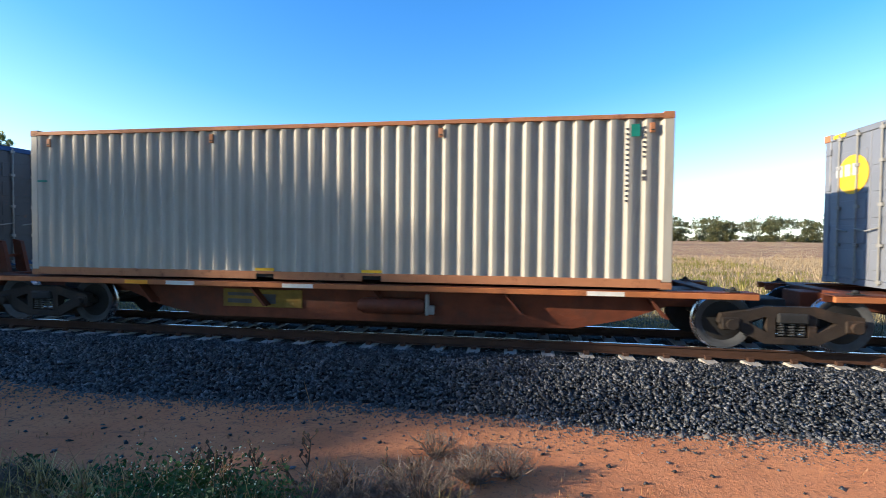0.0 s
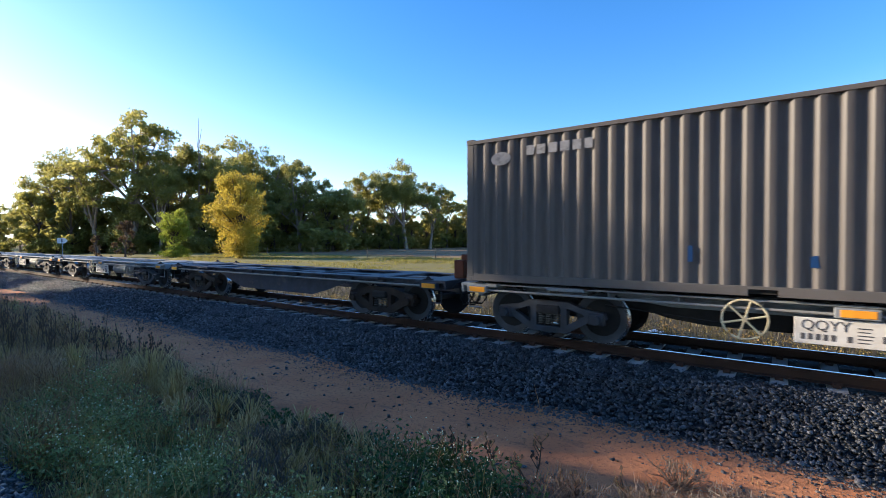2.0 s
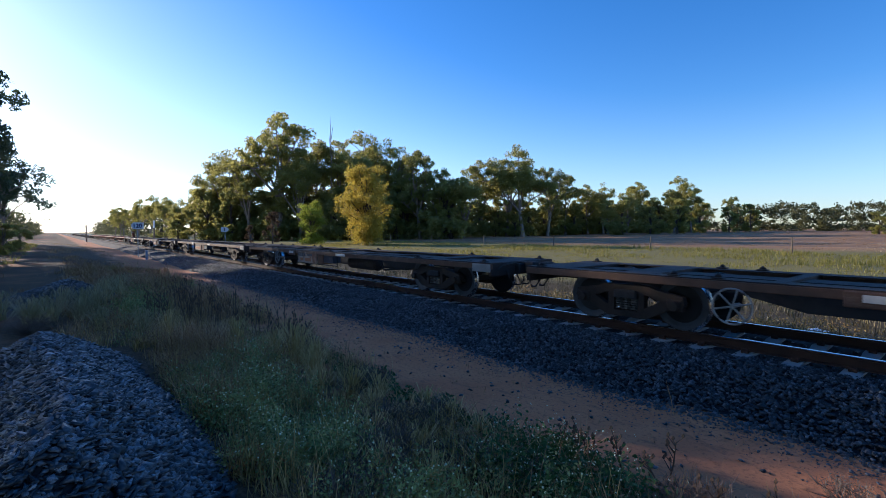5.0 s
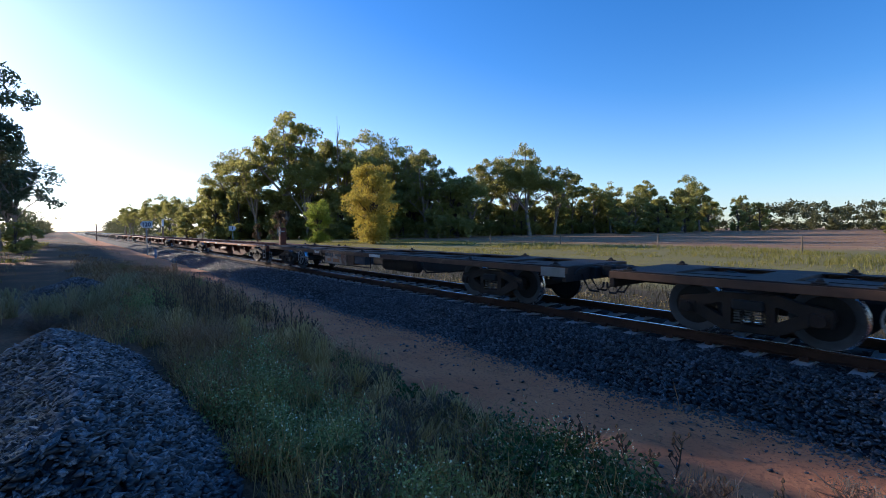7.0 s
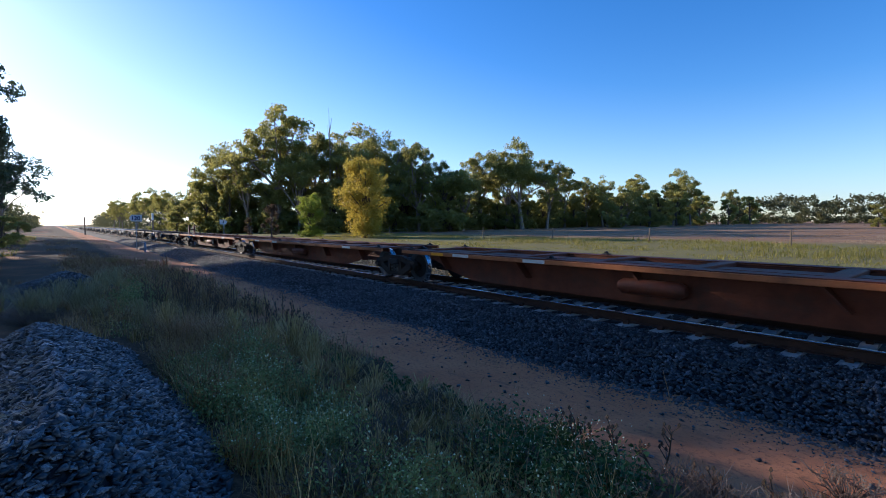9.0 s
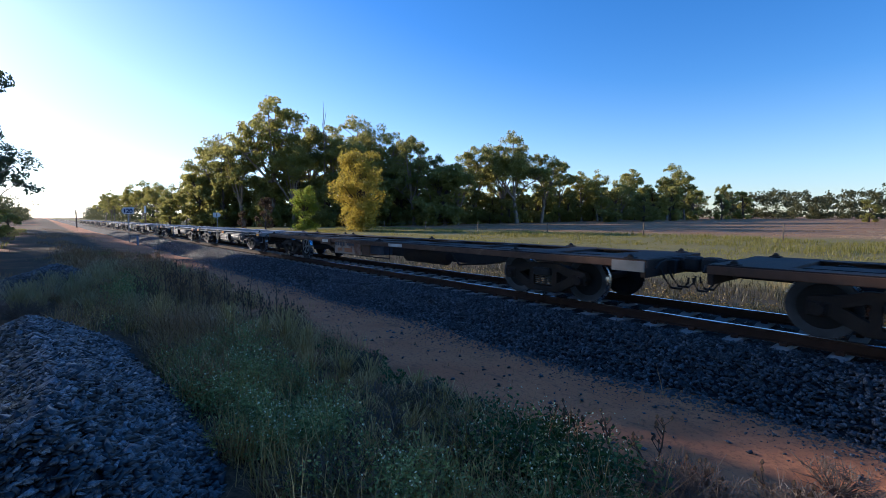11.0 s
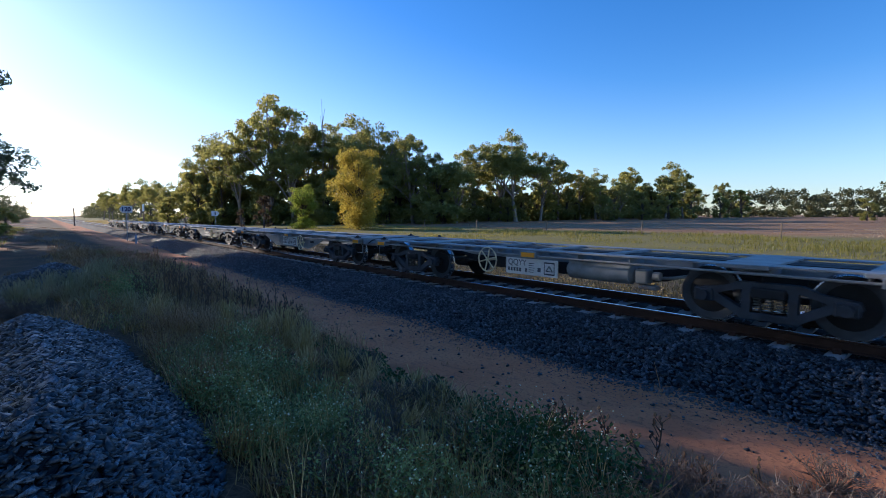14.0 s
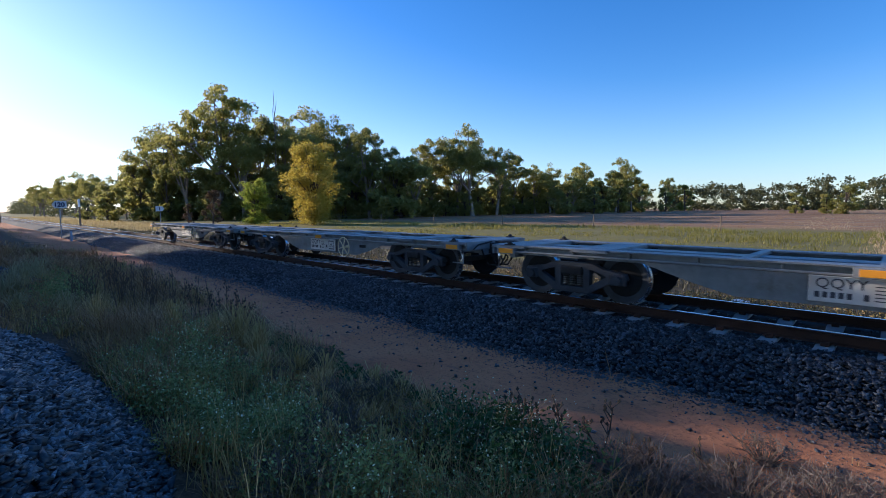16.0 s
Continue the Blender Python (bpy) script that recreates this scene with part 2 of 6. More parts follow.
def ground_mat():
    """Red dirt by the line, straw verges, a weedy strip and a stubble paddock beyond."""
    m, n, l, p = nodes_of("ground_soil")
    c = n.new("ShaderNodeTexCoord").outputs["Object"]
    sep = n.new("ShaderNodeSeparateXYZ")
    l.new(c, sep.inputs[0])
    big, mid, fine = noise_node(n, l, c, 0.12, 3), noise_node(n, l, c, 1.1, 5), noise_node(n, l, c, 18, 6, 0.7)
    y = n.new("ShaderNodeMath")
    y.operation = "MULTIPLY_ADD"
    l.new(mid, y.inputs[0])
    y.inputs[1].default_value = 2.6
    l.new(sep.outputs[1], y.inputs[2])
    yy = y.outputs[0]                                 # y, about 1.3 high, ragged
    dirt = mix(n, l, ramp(n, l, mid, 0.35, 0.65), (0.50, 0.20, 0.088), (0.56, 0.25, 0.115))
    dirt = mix(n, l, ramp(n, l, fine, 0.52, 0.72), dirt, (0.20, 0.105, 0.06))
    dirt = mix(n, l, ramp(n, l, noise_node(n, l, c, 3.4, 6, 0.7, (0.6, 1.5, 1)), 0.55, 0.75), dirt, (0.17, 0.10, 0.07))
    litter = mix(n, l, ramp(n, l, fine, 0.4, 0.65), (0.075, 0.05, 0.032), (0.17, 0.115, 0.065))
    straw = mix(n, l, ramp(n, l, fine, 0.4, 0.65), (0.40, 0.28, 0.13), (0.30, 0.20, 0.09))
    weedy = mix(n, l, ramp(n, l, fine, 0.4, 0.65), (0.20, 0.18, 0.06), (0.27, 0.22, 0.09))
    stub = mix(n, l, ramp(n, l, noise_node(n, l, c, 0.25, 6, 0.7, (0.25, 1.6, 1)), 0.4, 0.62), (0.42, 0.25, 0.125), (0.27, 0.16, 0.085))
    # long dark streaks along x stand for tree shadows over the paddock
    stub = mix(n, l, ramp(n, l, noise_node(n, l, c, 0.6, 4, 0.6, (0.06, 1.0, 1)), 0.52, 0.66), stub, (0.20, 0.125, 0.075))
    stub = mix(n, l, ramp(n, l, fine, 0.5, 0.7), stub, (0.19, 0.14, 0.085))
    col = mix(n, l, ramp(n, l, yy, -4.9, -3.9), litter, dirt)
    # far bank soil, darkened to stand for shade along the line
    bank = mix(n, l, ramp(n, l, fine, 0.4, 0.65), (0.065, 0.052, 0.030), (0.13, 0.10, 0.055))
    col = mix(n, l, ramp(n, l, yy, 3.0, 3.8), col, bank)
    col = mix(n, l, ramp(n, l, yy, 9.6, 11.4), col, straw)
    weedy = mix(n, l, ramp(n, l, sep.outputs[0], 8.0, 20.0), weedy, straw)
    col = mix(n, l, ramp(n, l, yy, 9.0, 11.0), col, weedy)
    col = mix(n, l, ramp(n, l, yy, 42.0, 48.0), col, stub)
    west = n.new("ShaderNodeMath")
    west.operation = "MULTIPLY_ADD"
    l.new(mid, west.inputs[0])
    west.inputs[1].default_value = 6.0
    l.new(sep.outputs[1], west.inputs[2])
    col = mix(n, l, ramp(n, l, west.outputs[0], -6.5, -8.5), col, mix(n, l, ramp(n, l, big, 0.5, 0.68), litter, dirt))
    l.new(col, p.inputs["Base Color"])
    p.inputs["Roughness"].default_value = 0.95
    p.inputs["Specular IOR Level"].default_value = 0.15
    b = n.new("ShaderNodeBump")
    b.inputs["Strength"].default_value, b.inputs["Distance"].default_value = 0.7, 0.03
    l.new(fine, b.inputs["Height"])
    l.new(b.outputs[0], p.inputs["Normal"])
    return m


def paint_mat(name, base, second, wear, wear_at=(0.62, 0.75), rough=0.45, gloss=0.16):
    """Container paint: faded panels, streaks that run down, small rust marks."""
    m, n, l, p = nodes_of(name)
    c = n.new("ShaderNodeTexCoord").outputs["Object"]
    col = mix(n, l, ramp(n, l, noise_node(n, l, c, 0.7), 0.35, 0.65), base, second)
    col = mix(n, l, ramp(n, l, noise_node(n, l, c, 1.6, 8, 0.7, (2.5, 2.5, 0.25)), 0.56, 0.8), col, tuple(v * 0.72 for v in second))
    col = mix(n, l, ramp(n, l, noise_node(n, l, c, 4.5, 8, 0.75), *wear_at), col, wear)
    l.new(col, p.inputs["Base Color"])
    p.inputs["Roughness"].default_value = rough
    p.inputs["Specular IOR Level"].default_value = gloss
    b = n.new("ShaderNodeBump")
    b.inputs["Strength"].default_value, b.inputs["Distance"].default_value = 0.15, 0.01
    l.new(noise_node(n, l, c, 6, 3), b.inputs["Height"])
    l.new(b.outputs[0], p.inputs["Normal"])
    return m


M_GROUND = ground_mat()
M_CWHITE = paint_mat("cream_container_paint", (0.43, 0.405, 0.35), (0.375, 0.352, 0.305), (0.26, 0.14, 0.07), (0.68, 0.75))
M_CWHITE2 = paint_mat("warm_cream_container_paint", (0.40, 0.345, 0.265), (0.34, 0.29, 0.225), (0.26, 0.13, 0.06), (0.66, 0.74))
M_CRUSTRAIL = paint_mat("rusty_orange_container_rail", (0.42, 0.19, 0.09), (0.33, 0.15, 0.075), (0.16, 0.07, 0.04), (0.55, 0.7), 0.65)
M_CNAVY = paint_mat("navy_container_paint", (0.017, 0.054, 0.165), (0.014, 0.046, 0.142), (0.12, 0.10, 0.09), (0.69, 0.76))
M_CBLUE = paint_mat("bright_blue_container_paint", (0.0, 0.043, 0.172), (0.0, 0.036, 0.145), (0.20, 0.09, 0.04), (0.74, 0.80), 0.35, 0.08)
M_CGREY = paint_mat("faded_grey_container_paint", (0.135, 0.126, 0.122), (0.11, 0.105, 0.105), (0.045, 0.055, 0.09), (0.70, 0.76))
M_CDARK = paint_mat("dark_end_paint", (0.07, 0.075, 0.085), (0.05, 0.052, 0.058), (0.16, 0.08, 0.05), (0.62, 0.74))
M_CFADEBLUE = paint_mat("faded_blue_container_paint", (0.19, 0.205, 0.245), (0.15, 0.165, 0.20), (0.22, 0.20, 0.19), (0.62, 0.74), 0.5, 0.5)
M_DECALWHITE = surface("white_decal", (0.50, 0.51, 0.52), (0.40, 0.41, 0.43), (0.25, 0.25, 0.28), wear_scale=5, rough=0.5)
M_GRIMYELLOW = surface("grimy_yellow_panel", (0.26, 0.17, 0.025), (0.17, 0.11, 0.02), (0.08, 0.05, 0.02), rough=0.6)
M_DECALCREAM = surface("cream_yellow_decal", (0.55, 0.42, 0.17), (0.46, 0.38, 0.22), (0.42, 0.42, 0.44), wear_scale=4, rough=0.5)
M_DECALWORN = surface("worn_pale_decal", (0.26, 0.27, 0.30), (0.20, 0.21, 0.24), (0.10, 0.11, 0.13), wear_scale=5, wear_at=(0.5, 0.65), rough=0.6)
M_DECALYELLOW = surface("yellow_decal", (0.78, 0.48, 0.02), (0.70, 0.42, 0.02), rough=0.45)
M_DECALBLUE = surface("blue_decal", (0.03, 0.12, 0.42), (0.04, 0.13, 0.38), rough=0.45)
M_DECALDARK = surface("dark_blue_decal", (0.015, 0.03, 0.11), rough=0.45)
M_DECALGREEN = surface("green_decal", (0.03, 0.22, 0.17), rough=0.5)


# ---- mesh tools ----
class Shape:
    """Collects vertices and faces of one part."""

    def __init__(self):
        self.v, self.f, self.mi, self.cur = [], [], [], 0

    def add(self, verts, faces):
        k = len(self.v)
        self.v += [tuple(p) for p in verts]
        self.f += [tuple(k + i for i in f) for f in faces]
        self.mi += [self.cur] * len(faces)
        return self

    def box(self, x0, x1, y0, y1, z0, z1, c=0.0):
        """A box; c: chamfer of its edges."""
        if c <= 0:
            v = [(x, y, z) for z in (z0, z1) for y in (y0, y1) for x in (x0, x1)]
            return self.add(v, [(0, 2, 3, 1), (4, 5, 7, 6), (0, 1, 5, 4), (2, 6, 7, 3), (0, 4, 6, 2), (1, 3, 7, 5)])
        b = bmesh.new()
        bmesh.ops.create_cube(b, size=1.0, matrix=Matrix.LocRotScale(((x0 + x1) / 2, (y0 + y1) / 2, (z0 + z1) / 2), None, (x1 - x0, y1 - y0, z1 - z0)))
        bmesh.ops.bevel(b, geom=b.edges[:], offset=c, segments=1, affect="EDGES")
        b.verts.index_update()
        self.add([q.co[:] for q in b.verts], [[q.index for q in f.verts] for f in b.faces])
        b.free()
        return self

    def prism(self, poly, axis, a, b):
        """A flat outline pushed from a to b along an axis ('y': outline in x, z; 'x': in y, z; 'z': in x, y)."""
        def at(p, h):
            return (p[0], h, p[1]) if axis == "y" else (h, p[0], p[1]) if axis == "x" else (p[0], p[1], h)
        k = len(poly)
        return self.add([at(p, a) for p in poly] + [at(p, b) for p in poly],
                        [tuple(range(k)), tuple(range(2 * k - 1, k - 1, -1))] + [(i, i + k, (i + 1) % k + k, (i + 1) % k) for i in range(k)])

    def tube(self, pts, radii, sides=8, cap=True):
        """A round bar through points."""
        pts = [Vector(p) for p in pts]
        if isinstance(radii, (int, float)):
            radii = [radii] * len(pts)
        v, f = [], []
        for i, p in enumerate(pts):
            d = (pts[min(i + 1, len(pts) - 1)] - pts[max(i - 1, 0)]).normalized()
            a = d.orthogonal().normalized()
            b = d.cross(a)
            for s in range(sides):
                w = 2 * math.pi * s / sides
                v.append(p + radii[i] * (math.cos(w) * a + math.sin(w) * b))
        for i in range(len(pts) - 1):
            for s in range(sides):
                t = (s + 1) % sides
                f.append((i * sides + s, i * sides + t, (i + 1) * sides + t, (i + 1) * sides + s))
        if cap:
            f += [tuple(range(sides - 1, -1, -1)), tuple((len(pts) - 1) * sides + s for s in range(sides))]
        return self.add(v, f)

    def lathe(self, prof, centre, sides=28, mats=None):
        """A turned body about the y axis: prof is (y, radius) pairs."""
        v, f = [], []
        for y, r in prof:
            for s in range(sides):
                w = 2 * math.pi * s / sides
                v.append((centre[0] + r * math.cos(w), centre[1] + y, centre[2] + r * math.sin(w)))
        k = len(self.v)
        for i in range(len(prof) - 1):
            self.cur = mats[i] if mats else self.cur
            self.add([], [])
            for s in range(sides):
                t = (s + 1) % sides
                self.f.append(tuple(k + q for q in (i * sides + s, i * sides + t, (i + 1) * sides + t, (i + 1) * sides + s)))
                self.mi.append(self.cur)
        self.v += v
        self.cur = 0
        return self

    def ring(self, centre, r, thick, sides=26):
        """A round hoop in the x, z plane."""
        pts = [(centre[0] + r * math.cos(2 * math.pi * i / sides), centre[1], centre[2] + r * math.sin(2 * math.pi * i / sides)) for i in range(sides + 1)]
        return self.tube(pts, thick, 6, False)

    def mesh(self, name, mats, smooth=True):
        me = bpy.data.meshes.new(name)
        me.from_pydata(self.v, [], self.f)
        for m in mats if isinstance(mats, (list, tuple)) else [mats]:
            me.materials.append(m)
        if any(self.mi):
            me.polygons.foreach_set("material_index", self.mi)
        if smooth:
            me.polygons.foreach_set("use_smooth", [True] * len(me.polygons))
            me.set_sharp_from_angle(angle=radians(32))
        me.update()
        return me


def part(name, shape, material, parent, label=""):
    ob = new(name, shape if isinstance(shape, bpy.types.Mesh) else shape.mesh(name, material))
    ob.parent = parent
    return tagged(ob, label)


def thing(name, label, category, group="", kind=""):
    return tagged(new(name), label, category, group, kind)


def setting(name, shape, material, label="", category="", kind="structure"):
    ob = new(name, shape if isinstance(shape, bpy.types.Mesh) else shape.mesh(name, material))
    return tagged(ob, label, category, "", kind)


def array_mesh(name, verts, faces, mats, smooth=False, index=None):
    """A mesh from numpy arrays; all faces have the same number of corners."""
    me = bpy.data.meshes.new(name)
    k = faces.shape[1]
    me.vertices.add(len(verts))
    me.vertices.foreach_set("co", np.ascontiguousarray(verts, dtype=np.float32).ravel())
    me.loops.add(faces.size)
    me.loops.foreach_set("vertex_index", np.ascontiguousarray(faces, dtype=np.int32).ravel())
    me.polygons.add(len(faces))
    me.polygons.foreach_set("loop_start", np.arange(0, faces.size, k, dtype=np.int32))
    for m in mats if isinstance(mats, (list, tuple)) else [mats]:
        me.materials.append(m)
    if index is not None:
        me.polygons.foreach_set("material_index", np.ascontiguousarray(index, dtype=np.int32))
    if smooth:
        me.polygons.foreach_set("use_smooth", np.ones(len(faces), dtype=bool))
    me.update(calc_edges=True)
    me.validate()
    return me


rng = np.random.default_rng(7)


def letters(text, size, material, name="lettering", bold=0.0):
    """Raised lettering in the x, z plane that faces -y, its left foot at the origin."""
    cu = bpy.data.curves.new(name, "FONT")
    cu.body, cu.size, cu.extrude, cu.offset = text, size, 0.002, bold
    ob = bpy.data.objects.new(name, cu)
    scene.collection.objects.link(ob)
    bpy.context.view_layer.update()
    me = bpy.data.meshes.new_from_object(ob.evaluated_get(bpy.context.evaluated_depsgraph_get()))
    bpy.data.objects.remove(ob)
    me.transform(pose(0, 0, 0, 90, 0, 0))
    me.materials.clear()
    me.materials.append(material)
    return me


# ---- ground ----
def ground_z(x, y):
    x, y = np.asarray(x, dtype=float), np.asarray(y, dtype=float)
    z = -0.6 + 0.0 * x
    z = z + 0.012 * np.clip(y - 10, 0, 130)
    z = z + 0.28 * np.clip((-5.4 - y) / 3.0, 0, 1)
    z = z + 0.03 * np.sin(0.9 * x + 0.4 * y) * np.sin(0.7 * y + 1.3) + 0.015 * np.sin(2.3 * x + 1.1) * np.sin(2.9 * y)
    return z


def steps(edges):
    """Grid lines: (start, end, step) stretches joined."""
    return np.unique(np.concatenate([np.arange(a, b, s) for a, b, s in edges]))


gx = steps([(-3500, -300, 200), (-300, -40, 6), (-40, -14, 1.0), (-14, 8, 0.25), (8, 30, 1.5), (30, 300, 15), (300, 3501, 200)])
gy = steps([(-1500, -60, 90), (-60, -12, 3), (-12, -2, 0.2), (-2, 12, 1.0), (12, 200, 6), (200, 3501, 150)])
X, Y = np.meshgrid(gx, gy, indexing="ij")
gv = np.stack([X, Y, ground_z(X, Y)], -1).reshape(-1, 3)
ny = len(gy)
ii, jj = np.meshgrid(np.arange(len(gx) - 1), np.arange(ny - 1), indexing="ij")
a = (ii * ny + jj).ravel()
gf = np.stack([a, a + ny, a + ny + 1, a + 1], -1)
ground = tagged(new("ground", array_mesh("ground", gv, gf, M_GROUND, True)), "red dirt track, straw verge and stubble paddock", "ground", "", "structure")

# ballast bed: a banked profile laid along the line
prof = [(-3.15, -0.66), (-2.9, -0.56), (-2.45, -0.42), (-2.0, -0.26), (-1.62, -0.20), (-1.30, -0.185), (-1.10, -0.225), (-0.6, -0.245), (0, -0.25), (0.6, -0.245), (1.10, -0.225), (1.30, -0.185), (1.62, -0.20), (2.0, -0.26), (2.9, -0.56), (3.15, -0.66)]
bx = steps([(-1500, -120, 60), (-120, -30, 2), (-30, 14, 0.2), (14, 60, 4), (60, 401, 60)])
bv = np.array([[(x, y, z - 0.03 * (abs(y) > 1.31)) for y, z in prof] for x in bx]).reshape(-1, 3)
k = len(prof)
ii, jj = np.meshgrid(np.arange(len(bx) - 1), np.arange(k - 1), indexing="ij")
a = (ii * k + jj).ravel()
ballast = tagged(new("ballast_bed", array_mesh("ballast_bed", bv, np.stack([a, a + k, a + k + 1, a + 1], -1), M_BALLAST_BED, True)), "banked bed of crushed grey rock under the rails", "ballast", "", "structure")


def bed_z(y):
    return np.interp(y, [p[0] for p in prof], [p[1] for p in prof])


def stones(name, centres, sizes, material, squash=0.7):
    """Angular stones, one island each, joined."""
    base = np.array([(1, 0, 0.1), (-0.1, 1, 0), (-1, 0, -0.1), (0.1, -1, 0), (0.1, 0.1, 0.95), (0, 0, -0.95)])
    tri = np.array([(0, 1, 4), (1, 2, 4), (2, 3, 4), (3, 0, 4), (1, 0, 5), (2, 1, 5), (3, 2, 5), (0, 3, 5)])
    n = len(centres)
    jit = rng.uniform(0.7, 1.35, (n, len(base), 1)) * base[None] + rng.uniform(-0.25, 0.25, (n, len(base), 3))
    ax = rng.uniform(0.65, 1.35, (n, 1, 3))
    ax[:, :, 2] *= squash
    jit = jit * ax
    ang = rng.uniform(0, 2 * math.pi, n)
    ca, sa = np.cos(ang)[:, None], np.sin(ang)[:, None]
    tilt = rng.uniform(-0.9, 0.9, n)
    ct, st = np.cos(tilt)[:, None], np.sin(tilt)[:, None]
    x, y, z = jit[..., 0], jit[..., 1], jit[..., 2]
    y, z = y * ct - z * st, y * st + z * ct
    x, y = x * ca - y * sa, x * sa + y * ca
    v = np.stack([x, y, z], -1) * sizes[:, None, None] + centres[:, None, :]
    f = (tri[None] + (np.arange(n) * len(base))[:, None, None]).reshape(-1, 3)
    return array_mesh(name, v.reshape(-1, 3), f, material)


def scatter_bed(count, x0, x1, y0, y1, size):
    x = rng.uniform(x0, x1, count)
    y = rng.uniform(y0, y1, count)
    on_sleeper = (np.abs((x + 0.05 + 0.3285) % 0.657 - 0.3285) < 0.13) & (np.abs(y) < 1.17 + rng.uniform(-0.2, 0.06, count))
    x, y = x[~on_sleeper], y[~on_sleeper]
    return np.stack([x, y, bed_z(y) + rng.uniform(-0.012, 0.012, len(x))], -1), rng.uniform(*size, len(x))


c1, s1 = scatter_bed(40000, -13, 9, -3.2, -0.93, (0.017, 0.042))
c2, s2 = scatter_bed(19000, -52, -13, -3.25, -0.93, (0.028, 0.055))
c3, s3 = scatter_bed(5500, -13, 9, -0.95, 2.8, (0.022, 0.042))
setting("ballast_stones", stones("ballast_stones", np.concatenate([c1, c2, c3]), np.concatenate([s1, s2, s3]), M_BALLAST), None, "loose angular grey railway ballast", "ballast", "stuff")
# stones that have rolled off the bank and fine chips trodden into the dirt, in drifts
n = 17000
x = rng.uniform(-28, 8, n)
off = np.abs(rng.normal(0, 1, n)) * (0.42 + 0.22 * np.sin(1.3 * x) * np.sin(0.47 * x + 1))
y = -2.92 - off
setting("scattered_gravel", stones("scattered_gravel", np.stack([x, y, ground_z(x, y) + 0.003], -1), np.clip(rng.lognormal(-4.75, 0.5, n), 0.004, 0.036) * np.where(off < 0.35, 1.6, 1.0), M_GRAVEL), None, "small grey stones drifted over red dirt", "gravel", "stuff")
n = 420
x, y = rng.uniform(-24, 6, n), rng.uniform(-5.4, -3.3, n)
setting("stray_stones", stones("stray_stones", np.stack([x, y, ground_z(x, y) + 0.008], -1), rng.uniform(0.012, 0.04, n), M_BALLAST), None, "single dark stones lying on the dirt track", "gravel", "stuff")


# heaps of spare ballast
def heap(cx, cy, rx, ry, h, count, size, name):
    """A long tipped heap with a rounded ridge and sloping ends."""
    def hz(x, y):
        over = np.clip(np.abs(x - cx) - (rx - 1.25 * ry), 0, None) / (1.25 * ry)
        k = np.clip(1 - np.sqrt(((y - cy - 0.12 * np.sin(1.1 * x)) / ry) ** 2 + over ** 2 + 0.012), -0.08, 1)
        return ground_z(x, y) + h * k * (1 + 0.09 * np.sin(3.1 * x + 1) * np.sin(2.7 * y) + 0.05 * np.sin(1.3 * x))
    g = np.linspace(-1.05, 1.05, 50)
    A, B = np.meshgrid(cx + rx * g, cy + ry * g, indexing="ij")
    v = np.stack([A, B, hz(A, B) - 0.025], -1).reshape(-1, 3)
    i, j = np.meshgrid(np.arange(49), np.arange(49), indexing="ij")
    q = (i * 50 + j).ravel()
    ob = thing(name, "heap of spare crushed grey ballast on the verge", "stone heap")
    part("core", array_mesh("core", v, np.stack([q, q + 50, q + 51, q + 1], -1), M_BALLAST_BED, True), None, ob)
    x, y = cx + rx * rng.uniform(-1.0, 1.0, count), cy + ry * rng.uniform(-1.08, 1.08, count)
    z = hz(x, y)
    k = z > ground_z(x, y) - 0.02
    x, y, z = x[k], y[k], z[k]
    tagged(part("stone_cover", stones("stone_cover", np.stack([x, y, z], -1), rng.uniform(*size, len(x)), M_HEAP, 0.45), None, ob), kind="stuff")


heap(-5.1, -9.35, 3.6, 1.12, 0.76, 21000, (0.018, 0.062), "ballast_heap")
heap(-17.5, -9.0, 2.6, 1.6, 0.62, 5000, (0.02, 0.055), "ballast_heap")

# ---- track ----
def rail(y):
    s = Shape()
    p = [(-0.07, -0.175), (0.07, -0.175), (0.07, -0.163), (0.012, -0.145), (0.012, -0.045), (0.036, -0.035), (0.036, -0.006), (0.028, 0.0), (-0.028, 0.0), (-0.036, -0.006), (-0.036, -0.035), (-0.012, -0.045), (-0.012, -0.145), (-0.07, -0.163)]
    xs = [-1500, -200, 200, 400]
    k = len(p)
    for i, x in enumerate(xs):
        s.v += [(x, y + a, b) for a, b in p]
    for i in range(len(xs) - 1):
        for j in range(k):
            s.f.append((i * k + j, (i + 1) * k + j, (i + 1) * k + (j + 1) % k, i * k + (j + 1) % k))
            s.mi.append(1 if j in (6, 7, 8) else 0)
    setting("rail", s, [M_RAILSIDE, M_RAILTOP], "rust-brown steel rail with a polished running surface", "rail")


rail(-0.755)
rail(0.755)

wagons = []      # (thing, place along the train)

# ---- wagons ----
SPEED = 29.8                                   # metres a second along +x


